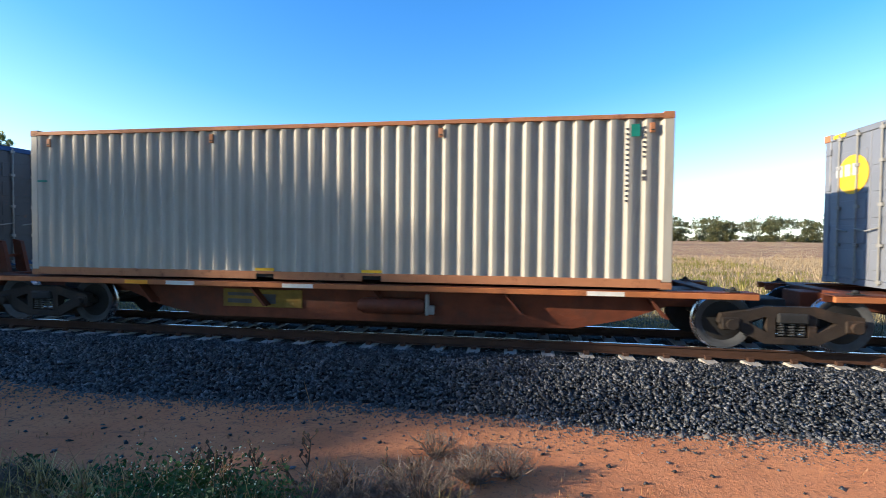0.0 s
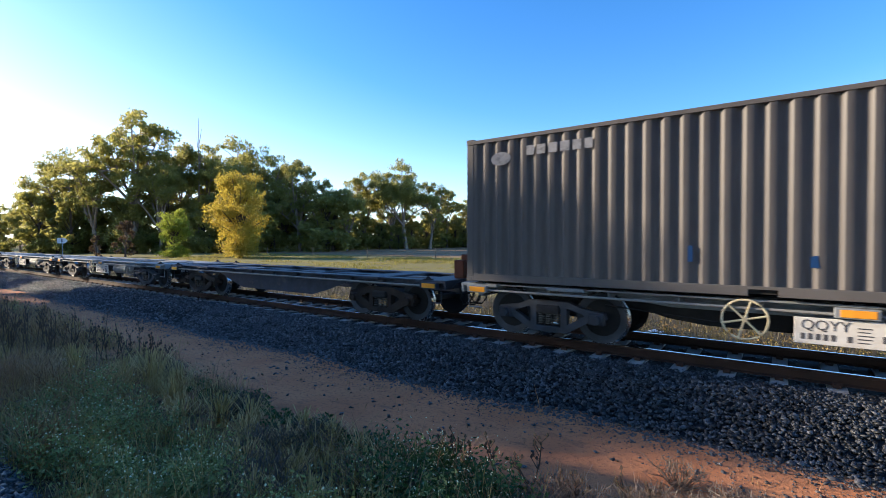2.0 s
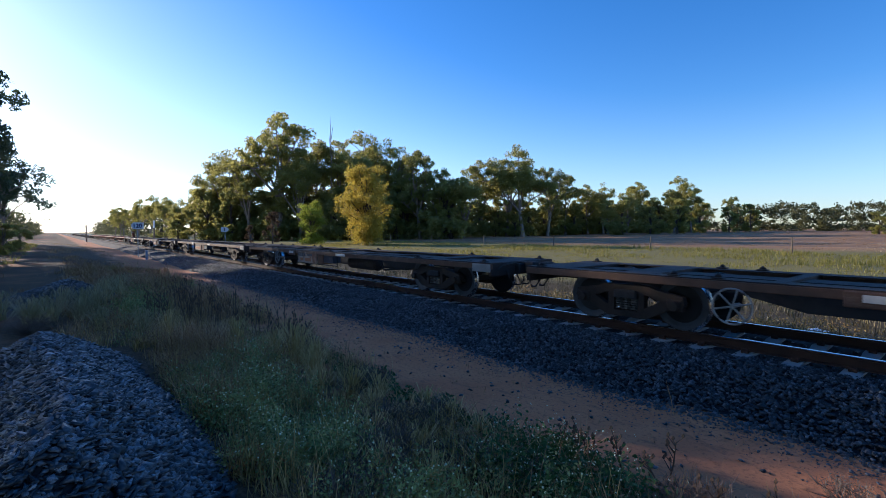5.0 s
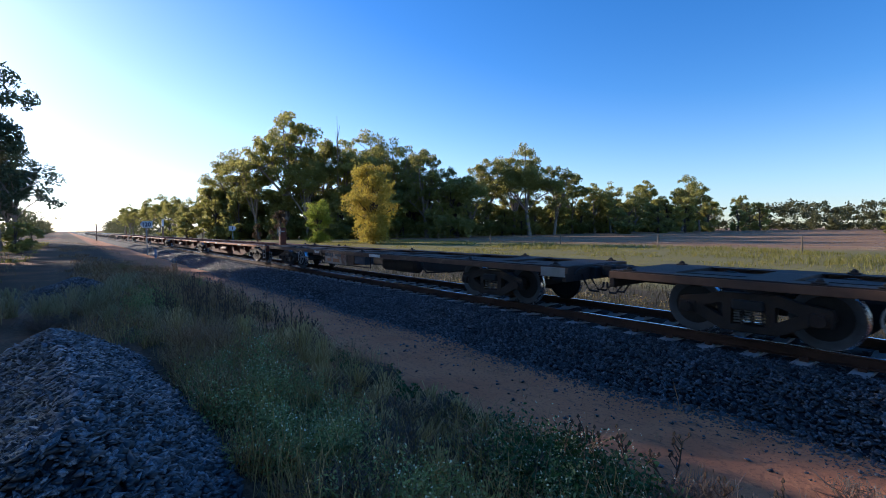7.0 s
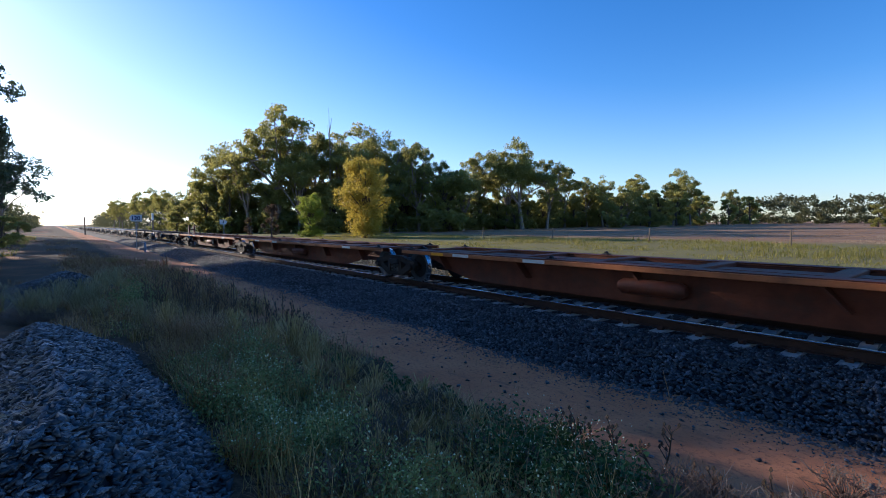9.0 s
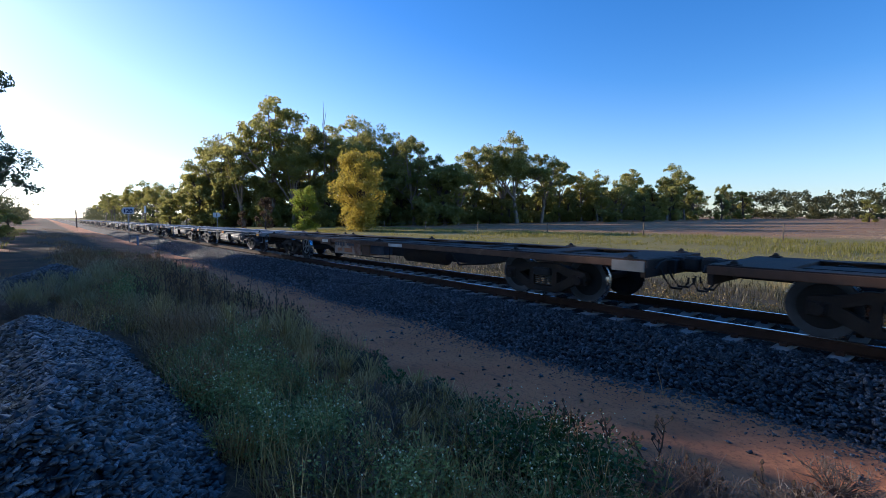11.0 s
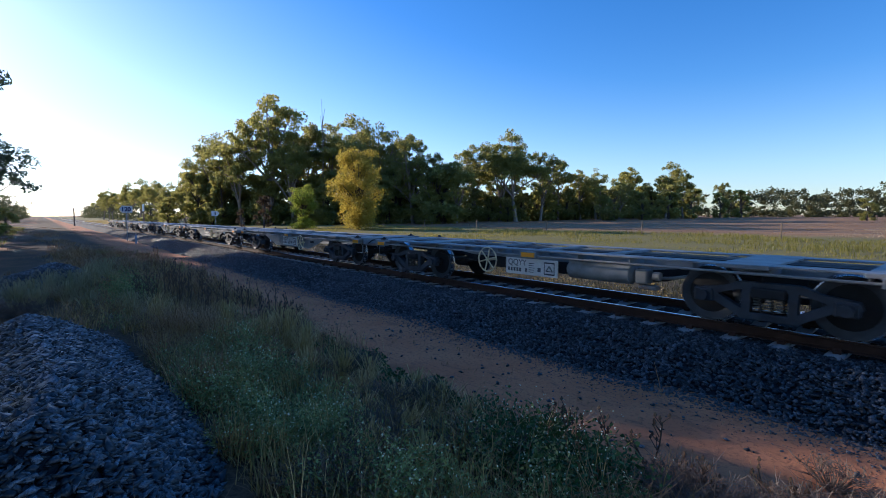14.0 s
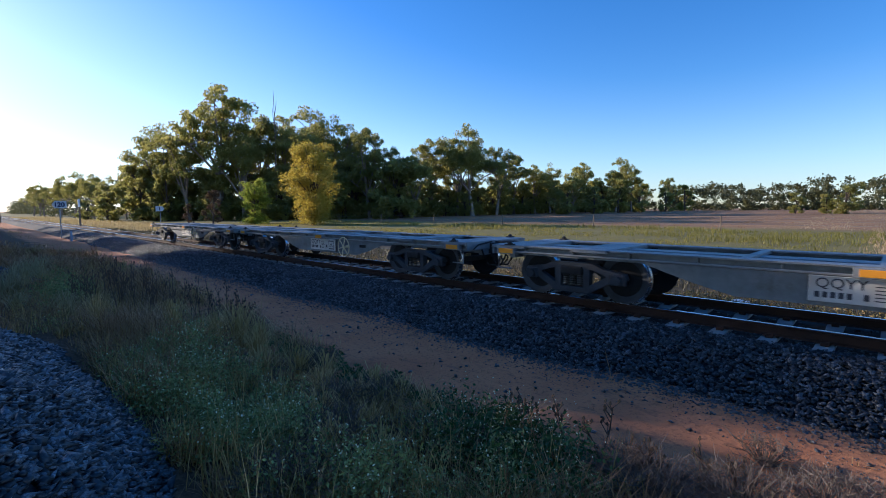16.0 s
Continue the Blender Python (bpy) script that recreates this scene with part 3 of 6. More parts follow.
def bogie(parent, x, steel, name="bogie"):
    """A cast three-piece bogie with two wheelsets."""
    bg = new(name)
    bg.parent = parent
    bg.location = (x, 0, 0)
    for sy in (-1, 1):
        s = Shape()
        a, b, heavy = sy * 0.96, sy * 1.10, steel == M_BOGIE_BROWN
        k = 1.0 if heavy else 0.0               # a heavier casting has a thicker arch and struts
        arch = [(1.03, 0.58 + 0.04 * k), (0.62, 0.64 + 0.05 * k), (0.4, 0.73 + 0.03 * k)]
        under = [(0.4, 0.61 - 0.02 * k), (0.66, 0.53 - 0.03 * k), (0.80, 0.42 - 0.04 * k), (0.98, 0.40 - 0.03 * k), (1.07, 0.48)]
        s.prism([(-x, z) for x, z in arch] + arch[::-1] + under[::-1] + [(-x, z) for x, z in under], "y", a, b)
        for q in (-1, 1):
            s.prism([(q * (0.85 + 0.03 * k), 0.45 - 0.04 * k), (q * (0.69 - 0.02 * k), 0.505 + 0.01 * k), (q * (0.29 - 0.03 * k), 0.27 + 0.02 * k), (q * 0.37, 0.17 - 0.02 * k)], "y", a + sy * 0.003, b - sy * 0.003)
        s.box(-0.38, 0.38, min(a, b), max(a, b), 0.15, 0.27, 0.015)
        for sx in (-1, 1):
            s.box(sx * 0.30 - 0.06, sx * 0.30 + 0.06, min(a, b), max(a, b), 0.25, 0.63)
            s.box(sx * 0.9 - 0.14, sx * 0.9 + 0.14, min(a, b * 1.02), max(a, b * 1.02), 0.36, 0.57, 0.02)
            s.tube([(sx * 0.9, sy * 1.08, 0.46), (sx * 0.9, sy * 1.19, 0.46)], 0.085, 12)
        part("side_frame", s, steel, bg)
        for cx in (-0.15, 0.0, 0.15):
            pts = [(cx + 0.062 * math.cos(w), sy * 1.04 + 0.062 * math.sin(w), 0.28 + 0.22 * w / (10 * math.pi)) for w in np.linspace(0, 10 * math.pi, 31)]
            part("coil_spring", Shape().tube(pts, 0.016, 4), M_SPRING, bg)
    bo = Shape().box(-0.22, 0.22, -1.16, 1.16, 0.50, 0.66, 0.02).box(-0.3, 0.3, -0.35, 0.35, 0.6, 0.8, 0.02)
    bo.box(-0.62, -0.52, -0.8, 0.8, 0.34, 0.42).box(0.52, 0.62, -0.8, 0.8, 0.34, 0.42)
    part("bolster", bo, M_UNDER, bg)
    for sx in (-1, 1):
        part("axle", Shape().tube([(sx * 0.9, -1.0, 0.46), (sx * 0.9, 1.0, 0.46)], 0.075, 10), M_UNDER, bg)
        for sy in (-1, 1):
            w = Shape()
            w.lathe([(sy * d, r) for d, r in ((0.0, 0.08), (0.05, 0.11), (0.045, 0.2), (0.02, 0.33), (0.045, 0.38), (0.06, 0.42), (0.06, 0.455), (-0.045, 0.462), (-0.055, 0.487), (-0.07, 0.485), (-0.075, 0.40), (-0.05, 0.36), (-0.03, 0.15), (-0.06, 0.08))],
                    (sx * 0.9, sy * 0.76, 0.46), 26, [0, 0, 0, 2, 2, 2, 1, 1, 1, 0, 0, 0, 0])
            part("wheel", w, [M_WHEEL, M_TREAD, M_RIM], bg)
    return bg


def brake_wheel(parent, x, y, z, r, material, label):
    hoop = part("brake_wheel", Shape().ring((x, y, z), r, 0.017), material, parent, label)
    for i in range(6):
        w = math.pi * i / 3 + 0.25
        part("spoke", Shape().tube([(x, y, z), (x + r * math.cos(w), y, z + r * math.sin(w))], 0.016, 6), material, hoop)
    part("hub", Shape().tube([(x, y - 0.03, z), (x, y + 0.3, z)], 0.035, 8), material, hoop)


def coupler(parent, x, sx):
    s = Shape().box(min(x - sx * 0.4, x + sx * 0.25), max(x - sx * 0.4, x + sx * 0.25), -0.11, 0.11, 0.74, 0.98, 0.02)
    s.box(min(x + sx * 0.2, x + sx * 0.48), max(x + sx * 0.2, x + sx * 0.48), -0.19, 0.16, 0.72, 1.0, 0.04)
    s.box(x - 0.14, x + 0.14, -0.32, 0.32, 0.68, 0.94, 0.02)
    s.tube([(x + sx * 0.05, -0.3, 0.98), (x + sx * 0.12, -0.9, 0.93), (x + sx * 0.1, -1.05, 0.83)], 0.018, 6)
    part("coupler", s, M_UNDER, parent)
    for y in (-0.32, -0.62):
        h = Shape().tube([(x, y, 0.80), (x + sx * 0.08, y, 0.62), (x + sx * 0.2, y, 0.46), (x + sx * 0.36, y + 0.05, 0.45), (x + sx * 0.45, y + 0.1, 0.56), (x + sx * 0.46, y + 0.1, 0.66)], 0.022, 7)
        part("air_hose", h, M_RUBBER, parent)


def twistlock(parent, x, y, z, material):
    s = Shape().box(x - 0.09, x + 0.09, y - 0.08, y + 0.08, z, z + 0.022, 0.006)
    s.prism([(x - 0.05, y - 0.028), (x + 0.05, y - 0.028), (x + 0.05, y + 0.028), (x - 0.05, y + 0.028)], "z", z + 0.02, z + 0.045)
    s.tube([(x, y, z + 0.043), (x, y, z + 0.065), (x, y, z + 0.085)], [0.048, 0.042, 0.012], 8)
    part("twistlock", s, material, parent)


CLASS_TEXT = letters("QQYY", 0.19, M_LETTER)


def info_panel(parent, x0, x1, z0, z1, y, code=True, frame_mat=None):
    """A white data panel: class letters, bars for figures and small print, and a boxed triangle."""
    pn = part("data_panel", Shape().box(x0, x1, y, y + 0.03, z0, z1, 0.006), M_PLATE, parent, "dirty white data panel with black lettering")
    w, h, f = x1 - x0, z1 - z0, y - 0.003
    if code:
        t = part("class_letters", CLASS_TEXT, None, pn)
        t.matrix_basis = Matrix.Translation((x0 + 0.05 * w, f, z0 + 0.56 * h)) @ Matrix.Diagonal((w / 1.45, 1, h / 0.36, 1))
    cells = [(0.05 + 0.058 * i, 0.086 + 0.058 * i, 0.17, 0.40) for i in range(7) if i != 5]
    cells += [(0.47, 0.56 + 0.012 * (r % 3), 0.18 + 0.13 * r, 0.22 + 0.13 * r) for r in range(5)] + [(0.64, 0.70, 0.25, 0.5)]
    for a0, a1, b0, b1 in cells:
        part("printed_bar", Shape().box(x0 + w * a0, x0 + w * a1, f, y, z0 + h * b0, z0 + h * b1), M_LETTER, pn)
    e = Shape()
    q0, q1, r0, r1 = x0 + 0.76 * w, x0 + 0.95 * w, z0 + 0.12 * h, z0 + 0.88 * h
    for bx0, bx1, bz0, bz1 in ((q0, q1, r0, r0 + 0.03), (q0, q1, r1 - 0.03, r1), (q0, q0 + 0.02, r0, r1), (q1 - 0.02, q1, r0, r1)):
        e.box(bx0, bx1, f, y, bz0, bz1)
    cx = (q0 + q1) / 2
    for p0, p1 in (((cx - 0.08, r0 + 0.08), (cx, r1 - 0.08)), ((cx, r1 - 0.08), (cx + 0.08, r0 + 0.08)), ((cx - 0.08, r0 + 0.08), (cx + 0.08, r0 + 0.08))):
        e.tube([(p0[0], f, p0[1]), (p1[0], f, p1[1])], 0.011, 4)
    part("triangle_mark", e, M_LETTER, pn)


def reflector(parent, x, y, z, paint, w=0.36, h=0.10):
    bx = part("reflector_box", Shape().box(x - w / 2 - 0.06, x + w / 2 + 0.04, y, y + 0.14, z - h / 2 - 0.02, z + h / 2 + 0.02, 0.008), paint, parent)
    part("reflector", Shape().box(x - w / 2, x + w / 2, y - 0.008, y + 0.01, z - h / 2, z + h / 2, 0.004), M_REFLECT, bx, "amber reflector strip")


def skeletal_wagon(deep, paint, steel, half=6.3, pivot=4.4, marks=True, wheel_mat=None):
    """A two-bogie skeletal wagon for one forty-foot container; deep: with a deep fish-bellied side web."""
    lab = "grey skeletal container wagon with deep fish-bellied side webs" if deep else "grey skeletal container wagon with an air tank slung under it"
    w = thing("container_wagon", lab, "freight wagon", "wagons of the freight train")
    if deep:
        part("centre_sill", Shape().box(-half + 0.1, half - 0.1, -0.22, 0.22, 0.66, 0.96, 0.015), paint, w)
    else:
        part("centre_sill", Shape().prism([(-half + 0.1, 0.70), (-3.2, 0.68), (-2.5, 0.48), (-1.9, 0.41), (1.9, 0.41), (2.5, 0.48), (3.2, 0.68), (half - 0.1, 0.70), (half - 0.1, 0.96), (-half + 0.1, 0.96)], "y", -0.24, 0.24), M_UNDER, w, "grimy fish-bellied centre sill")
    for sy in (-1, 1):
        s = Shape()
        y0, y1 = sorted((sy * 0.98, sy * 1.01)) if deep else sorted((sy * 0.50, sy * 0.54))
        if deep:
            web = [(-half, 0.80), (-3.1, 0.80), (-2.3, 0.55), (-1.7, 0.40), (1.7, 0.40), (2.3, 0.55), (3.1, 0.80), (half, 0.80), (half, 0.97), (-half, 0.97)]
        else:
            web = [(-half, 0.82), (-3.1, 0.80), (-2.4, 0.72), (2.4, 0.72), (3.1, 0.80), (half, 0.82), (half, 0.97), (-half, 0.97)]
        s.prism(web, "y", y0, y1)
        f0, f1 = sorted((sy * 0.80, sy * 1.13))
        s.box(-half, half, f0, f1, 0.965, 0.995, 0.004)
        for x in np.linspace(-half + 0.8, half - 0.8, 11):
            s.box(x - 0.012, x + 0.012, *(sorted((sy * 1.01, sy * 1.10)) if deep else sorted((sy * 0.54, sy * 1.08))), 0.84, 0.965)
        part("side_beam", s, paint, w)
        part("conduit", Shape().tube([(-half + 0.4, sy * 1.17, 0.865), (half - 0.4, sy * 1.17, 0.865)], 0.022, 7), M_GREYWHEEL, w, "pale pipe along the side")
    for x in (-half + 0.42, -pivot + 0.35, -1.6, 0.0, 1.6, pivot - 0.35, half - 0.42):
        wide = 1.18 if abs(x) > 3 else 1.0
        hw = 0.42 if abs(x) > 5 else 0.36 if abs(x) > 3 else 0.07
        part("cross_bearer", Shape().box(x - hw, x + hw, -wide, wide, 0.93, 1.0, 0.01), paint, w)
    for sx in (-1, 1):
        hs = Shape().box(*sorted((sx * (half - 0.06), sx * half)), -1.17, 1.17, 0.80, 0.99, 0.01).box(*sorted((sx * (half - 0.16), sx * (half - 0.03))), -0.55, 0.55, 0.66, 0.93, 0.01)
        part("headstock", hs, paint, w)
        for sy in (-1, 1):
            twistlock(w, sx * 5.85, sy * 1.13, 1.0, M_UNDER)
        reflector(w, sx * (half - 0.42), -1.24, 0.88, paint)
        reflector(w, sx * (half - 0.42), 0.99, 0.88, paint)
        coupler(w, sx * half, sx)
        bogie(w, sx * pivot, steel)
        part("step_bracket", Shape().tube([(sx * (half - 0.15), -1.12, 0.75), (sx * (half - 0.15), -1.12, 0.50), (sx * (half - 0.48), -1.12, 0.50)], 0.018, 6), paint, w)
    if marks:
        if deep:
            info_panel(w, -0.78, 0.69, 0.47, 0.83, -1.09)
            brake_wheel(w, 1.33, -1.2, 0.64, 0.29, M_CREAMWHEEL if wheel_mat is None else wheel_mat, "cream six-spoked hand-brake wheel")
            reflector(w, -0.07, -1.22, 0.91, paint)
            part("web_slot", Shape().box(1.9, 2.2, -1.02, -1.005, 0.64, 0.72), M_UNDER, w)
        else:
            brake_wheel(w, -1.3, -1.2, 0.70, 0.29, M_CREAMWHEEL if wheel_mat is None else wheel_mat, "cream six-spoked hand-brake wheel")
            info_panel(w, -0.72, 0.70, 0.44, 0.80, -1.19)
            reflector(w, -0.05, -1.24, 0.89, paint)
            part("air_tank", Shape().tube([(0.78, -0.86, 0.64), (0.84, -0.86, 0.64), (2.16, -0.86, 0.64), (2.22, -0.86, 0.64)], [0.12, 0.19, 0.19, 0.12], 18), paint, w)
            v = Shape().box(2.3, 2.52, -1.05, -0.8, 0.5, 0.76, 0.02).box(2.34, 2.68, -1.0, -0.85, 0.40, 0.48, 0.015)
            v.tube([(2.5, -0.9, 0.6), (2.85, -0.7, 0.62), (3.3, -0.6, 0.72)], 0.03, 7)
            v.tube([(2.62, -0.98, 0.66), (2.74, -0.98, 0.66)], 0.075, 10)
            part("brake_valve", v, M_GREYWHEEL, w)
            part("brake_rod", Shape().tube([(-3.4, -0.9, 0.72), (-1.35, -1.05, 0.58)], 0.014, 5), M_UNDER, w)
    return w


def long_wagon(paint, sill, steel, shade):
    """A two-bogie flat skeletal wagon for sixty feet of containers."""
    half, pivot = 9.1, 6.78
    w = thing("long_container_wagon", "grimy dark brown long skeletal container wagon, empty", "freight wagon", "wagons of the freight train")
    part("centre_sill", Shape().prism([(-half + 0.1, 0.70), (-5.2, 0.68), (-4.2, 0.46), (4.2, 0.46), (5.2, 0.68), (half - 0.1, 0.70), (half - 0.1, 0.95), (-half + 0.1, 0.95)], "y", -0.3, 0.3), M_UNDER, w)
    for sy in (-1, 1):
        s = Shape().box(-half, half, *sorted((sy * 1.12, sy * 1.2)), 0.83, 0.965, 0.008)
        part("side_sill", s, sill, w)
        part("deck_plate", Shape().box(-half, half, *sorted((sy * 0.82, sy * 1.19)), 0.966, 0.985), shade, w)
    for x in (-8.55, -6.6, -4.4, -2.2, 0, 2.2, 4.4, 6.6, 8.55):
        hw = 0.5 if abs(x) > 8 else 0.32 if abs(x) > 5 else 0.10
        part("cross_bearer", Shape().box(x - hw, x + hw, -1.19, 1.19, 0.90, 0.99, 0.01), shade, w)
    for x in (-5.9, -5.2, 0.3, 6.0, 8.75, -8.75):
        for sy in (-1, 1):
            twistlock(w, x, sy * 1.08, 0.99, M_UNDER)
    for sx in (-1, 1):
        part("headstock", Shape().box(*sorted((sx * (half - 0.1), sx * half)), -1.19, 1.19, 0.66, 0.98, 0.01), shade, w)
        coupler(w, sx * half, sx)
        bogie(w, sx * pivot, steel)
    part("end_panel", Shape().box(8.45, 9.08, -1.215, -1.19, 0.76, 0.955, 0.006), M_GREYWHEEL, w, "grimy pale end panel")
    brake_wheel(w, -4.95, -1.22, 0.58, 0.28, M_GREYWHEEL, "grey six-spoked hand-brake wheel")
    pn = part("data_panel", Shape().box(-2.53, -0.74, -1.20, -1.16, 0.46, 0.93, 0.008), M_RUSTPLATE, w, "rust-stained cream data panel")
    for x0, x1, z0, z1, m in ((-2.50, -2.36, 0.73, 0.86, M_LETTER), (-2.31, -2.17, 0.73, 0.86, M_LETTER), (-2.12, -1.98, 0.73, 0.86, M_LETTER), (-1.93, -1.79, 0.73, 0.86, M_LETTER), (-1.62, -1.12, 0.76, 0.84, M_LETTER), (-2.30, -2.0, 0.55, 0.66, M_CRUSTRAIL), (-1.80, -1.25, 0.53, 0.67, M_CRUSTRAIL)):
        part("printed_bar", Shape().box(x0, x1, -1.204, -1.2, z0, z1), m, pn)
    part("side_box", Shape().box(-0.72, -0.22, -1.15, -0.75, 0.48, 0.82, 0.015), sill, w, "rusty tool box under the sill")
    part("dark_box", Shape().box(-0.18, 0.62, -1.14, -0.8, 0.54, 0.82, 0.015), M_BLUEBLACK, w)
    part("air_tank", Shape().tube([(1.3, -0.72, 0.62), (1.4, -0.72, 0.62), (3.2, -0.72, 0.62), (3.3, -0.72, 0.62)], [0.14, 0.22, 0.22, 0.14], 18), paint, w)
    part("rusty_bracket", Shape().box(-3.62, -2.80, -1.235, -1.0, 0.74, 0.955, 0.012), M_SILL, w, "worn brown bracket on the sill")
    part("number_board", Shape().box(-3.42, -2.98, -1.25, -1.23, 0.82, 0.92), M_PLATE, w)
    part("number_board", Shape().box(1.0, 1.7, -1.215, -1.195, 0.85, 0.94), M_PLATE, w)
    t = Shape().tube([(-3.0, -1.1, 0.80), (-3.0, -1.1, 0.45), (0.9, -1.1, 0.45), (0.9, -1.1, 0.80)], 0.022, 6)
    part("brake_pipe", Shape().tube([(3.6, -1.0, 0.85), (4.0, -1.0, 0.50), (4.6, -0.6, 0.55)], 0.03, 6), M_UNDER, w)
    part("truss_rod", t, M_UNDER, w)
    return w


def platform_wagon(gap, front_bogie, front_post, rear_post, rear_gap=0.0):
    """One platform of an articulated well-braced flat wagon; bogies at each end of the gap, the rear one always its own."""
    a, b = -gap / 2, gap / 2
    x0, x1 = a - (1.9 if rear_post else -0.55), b + (1.9 if front_post else -0.55)
    w = thing("platform_wagon", "rusty brown articulated container flat wagon platform with deep fish-bellied sides", "freight wagon", "wagons of the freight train")
    for sy in (-1, 1):
        y0, y1 = sorted((sy * 0.86, sy * 0.90))
        part("side_web", Shape().prism([(x0, 0.84), (a + 1.5, 0.82), (a + 2.5, 0.44), (a + 3.4, 0.25), (b - 3.4, 0.25), (b - 2.5, 0.44), (b - 1.5, 0.82), (x1, 0.84), (x1, 0.94), (x0, 0.94)], "y", y0, y1), M_BROWN, w)
        s = Shape().box(x0, x1, *sorted((sy * 1.13, sy * 1.2)), 0.86, 0.955, 0.008)
        part("side_sill", s, M_ORANGE_RUST, w, "worn orange-brown edge sill")
        part("deck_plate", Shape().box(x0, x1, *sorted((sy * 0.84, sy * 1.18)), 0.956, 0.975), M_BROWN, w)
        for x in np.linspace(a + 2.2, b - 2.2, 5):
            g = Shape().prism([(x - 0.02, 0.86), (x + 0.02, 0.86), (x + 0.34, 0.50), (x + 0.28, 0.50)], "y", *sorted((sy * 0.9, sy * 1.12)))
            part("side_gusset", g, M_BROWN, w)
    part("centre_sill", Shape().box(x0, x1, -0.28, 0.28, 0.60, 0.93, 0.015), M_BROWN, w)
    for x in np.linspace(x0 + 0.5, x1 - 0.5, 8):
        part("cross_bearer", Shape().box(x - 0.14, x + 0.14, -1.17, 1.17, 0.89, 0.972, 0.01), M_BROWN, w)
    for x, m in ((a + 3.2, M_PLATE), (a + 5.6, M_PLATE), (b - 2.9, M_PLATE)):
        part("sill_mark", Shape().box(x - 0.3, x + 0.3, -1.206, -1.19, 0.87, 0.945), m, w, "dirty white stripe")
    part("sill_mark", Shape().box(a + 2.0, a + 2.5, -1.206, -1.19, 0.87, 0.945), M_REFLECT, w, "yellow stripe")
    for x in (x0 + 0.35, x1 - 0.35, a + 6.0):
        for sy in (-1, 1):
            twistlock(w, x, sy * 1.08, 0.975, M_UNDER)
    part("air_tank", Shape().tube([(-0.25, -1.04, 0.57), (-0.15, -1.04, 0.57), (0.88, -1.04, 0.57), (0.98, -1.04, 0.57)], [0.09, 0.145, 0.145, 0.09], 16), M_BROWN, w)
    bogie(w, a, M_BOGIE_BROWN)
    if front_bogie:
        bogie(w, b, M_BOGIE_BROWN)
    for on, x, sx in ((front_post, x1, 1), (rear_post, x0, -1)):
        if on:
            part("headstock", Shape().box(*sorted((x, x - sx * 0.1)), -1.18, 1.18, 0.66, 0.95, 0.01), M_BROWN, w)
            coupler(w, x, sx)
            if sx > 0:                              # the leading end has a tall post with a hand wheel, and a ladder
                part("end_post", Shape().box(*sorted((x - sx * 0.72, x - sx * 1.0)), -0.16, 0.16, 0.95, 1.90, 0.02), M_BROWN, w, "rusty upright end post")
                brake_wheel(w, x - sx * 0.55, -0.3, 1.70, 0.25, M_GREYWHEEL, "hand-brake wheel on the end post")
                lad = Shape()
                for dx in (0.1, 0.42):
                    lad.tube([(x - sx * dx, -1.2, 0.98), (x - sx * dx, -1.2, 0.32)], 0.02, 6)
                for z in (0.33, 0.55, 0.78, 0.97):
                    lad.tube([(x - sx * 0.1, -1.2, z), (x - sx * 0.42, -1.2, z)], 0.018, 6)
                part("step_ladder", lad, M_GREYWHEEL, w)
            else:
                part("end_post", Shape().prism([(x - sx * 0.10, 0.95), (x - sx * 0.40, 0.95), (x - sx * 0.22, 1.66), (x - sx * 0.02, 1.70)], "y", -0.55, -0.47).prism([(x - sx * 0.10, 0.95), (x - sx * 0.40, 0.95), (x - sx * 0.22, 1.66), (x - sx * 0.02, 1.70)], "y", -0.16, -0.08).box(*sorted((x - sx * 0.05, x - sx * 0.20)), -0.50, -0.12, 1.30, 1.36), M_BROWN, w, "rusty leaning end bracket")
                part("brake_lever", Shape().box(*sorted((x + sx * 0.02, x + sx * 0.10)), -0.50, -0.40, 1.36, 1.70, 0.02).tube([(x + sx * 0.06, -0.45, 1.66), (x + sx * 0.22, -0.47, 1.60)], 0.025, 7), M_UNDER, w, "black brake lever box")
                coil = [(x + sx * 0.06 + 0.03 * math.cos(q), -0.45 + 0.03 * math.sin(q), 0.96 + 0.40 * q / 38) for q in np.linspace(0, 38, 60)]
                part("lever_spring", Shape().tube(coil, 0.009, 4), M_SPRING, w)
                part("step_bracket", Shape().tube([(x - sx * 0.15, -1.14, 0.86), (x - sx * 0.15, -1.14, 0.50), (x - sx * 0.45, -1.14, 0.50)], 0.018, 6), M_BROWN, w)
    return w


def place_wagon(ob, u, first):
    u = u + 1.0 if u < -60 else u              # the train lags a metre after the loaded wagons
    if first:
        ob.location = (u, 0, 0)
        made = ob
    else:
        made = copy_thing(ob, pose(u, 0, 0))
    wagons.append((made, u))
    return made


shallow = skeletal_wagon(False, M_GREY, M_BOGIE)
SHALLOW_AT = [-16.7, -29.93, -43.17, -56.45, -83.67, -96.86, -110.1, -355.98, -369.3, -382.6, -409.18, -422.44]
for i, u in enumerate(SHALLOW_AT):
    place_wagon(shallow, u, i == 0)
deepw = skeletal_wagon(True, M_GREY, M_BOGIE)
DEEP_AT = [-395.85, -435.77, -449.05, -462.32, -475.62, -488.96, -502.2]
for i, u in enumerate(DEEP_AT):
    place_wagon(deepw, u, i == 0)
darkw = skeletal_wagon(True, M_BLUEBLACK, M_BOGIE_BROWN, 6.35, 4.35, False)
tagged(darkw, "blue-black skeletal container wagon with a brown upright at its end, empty")
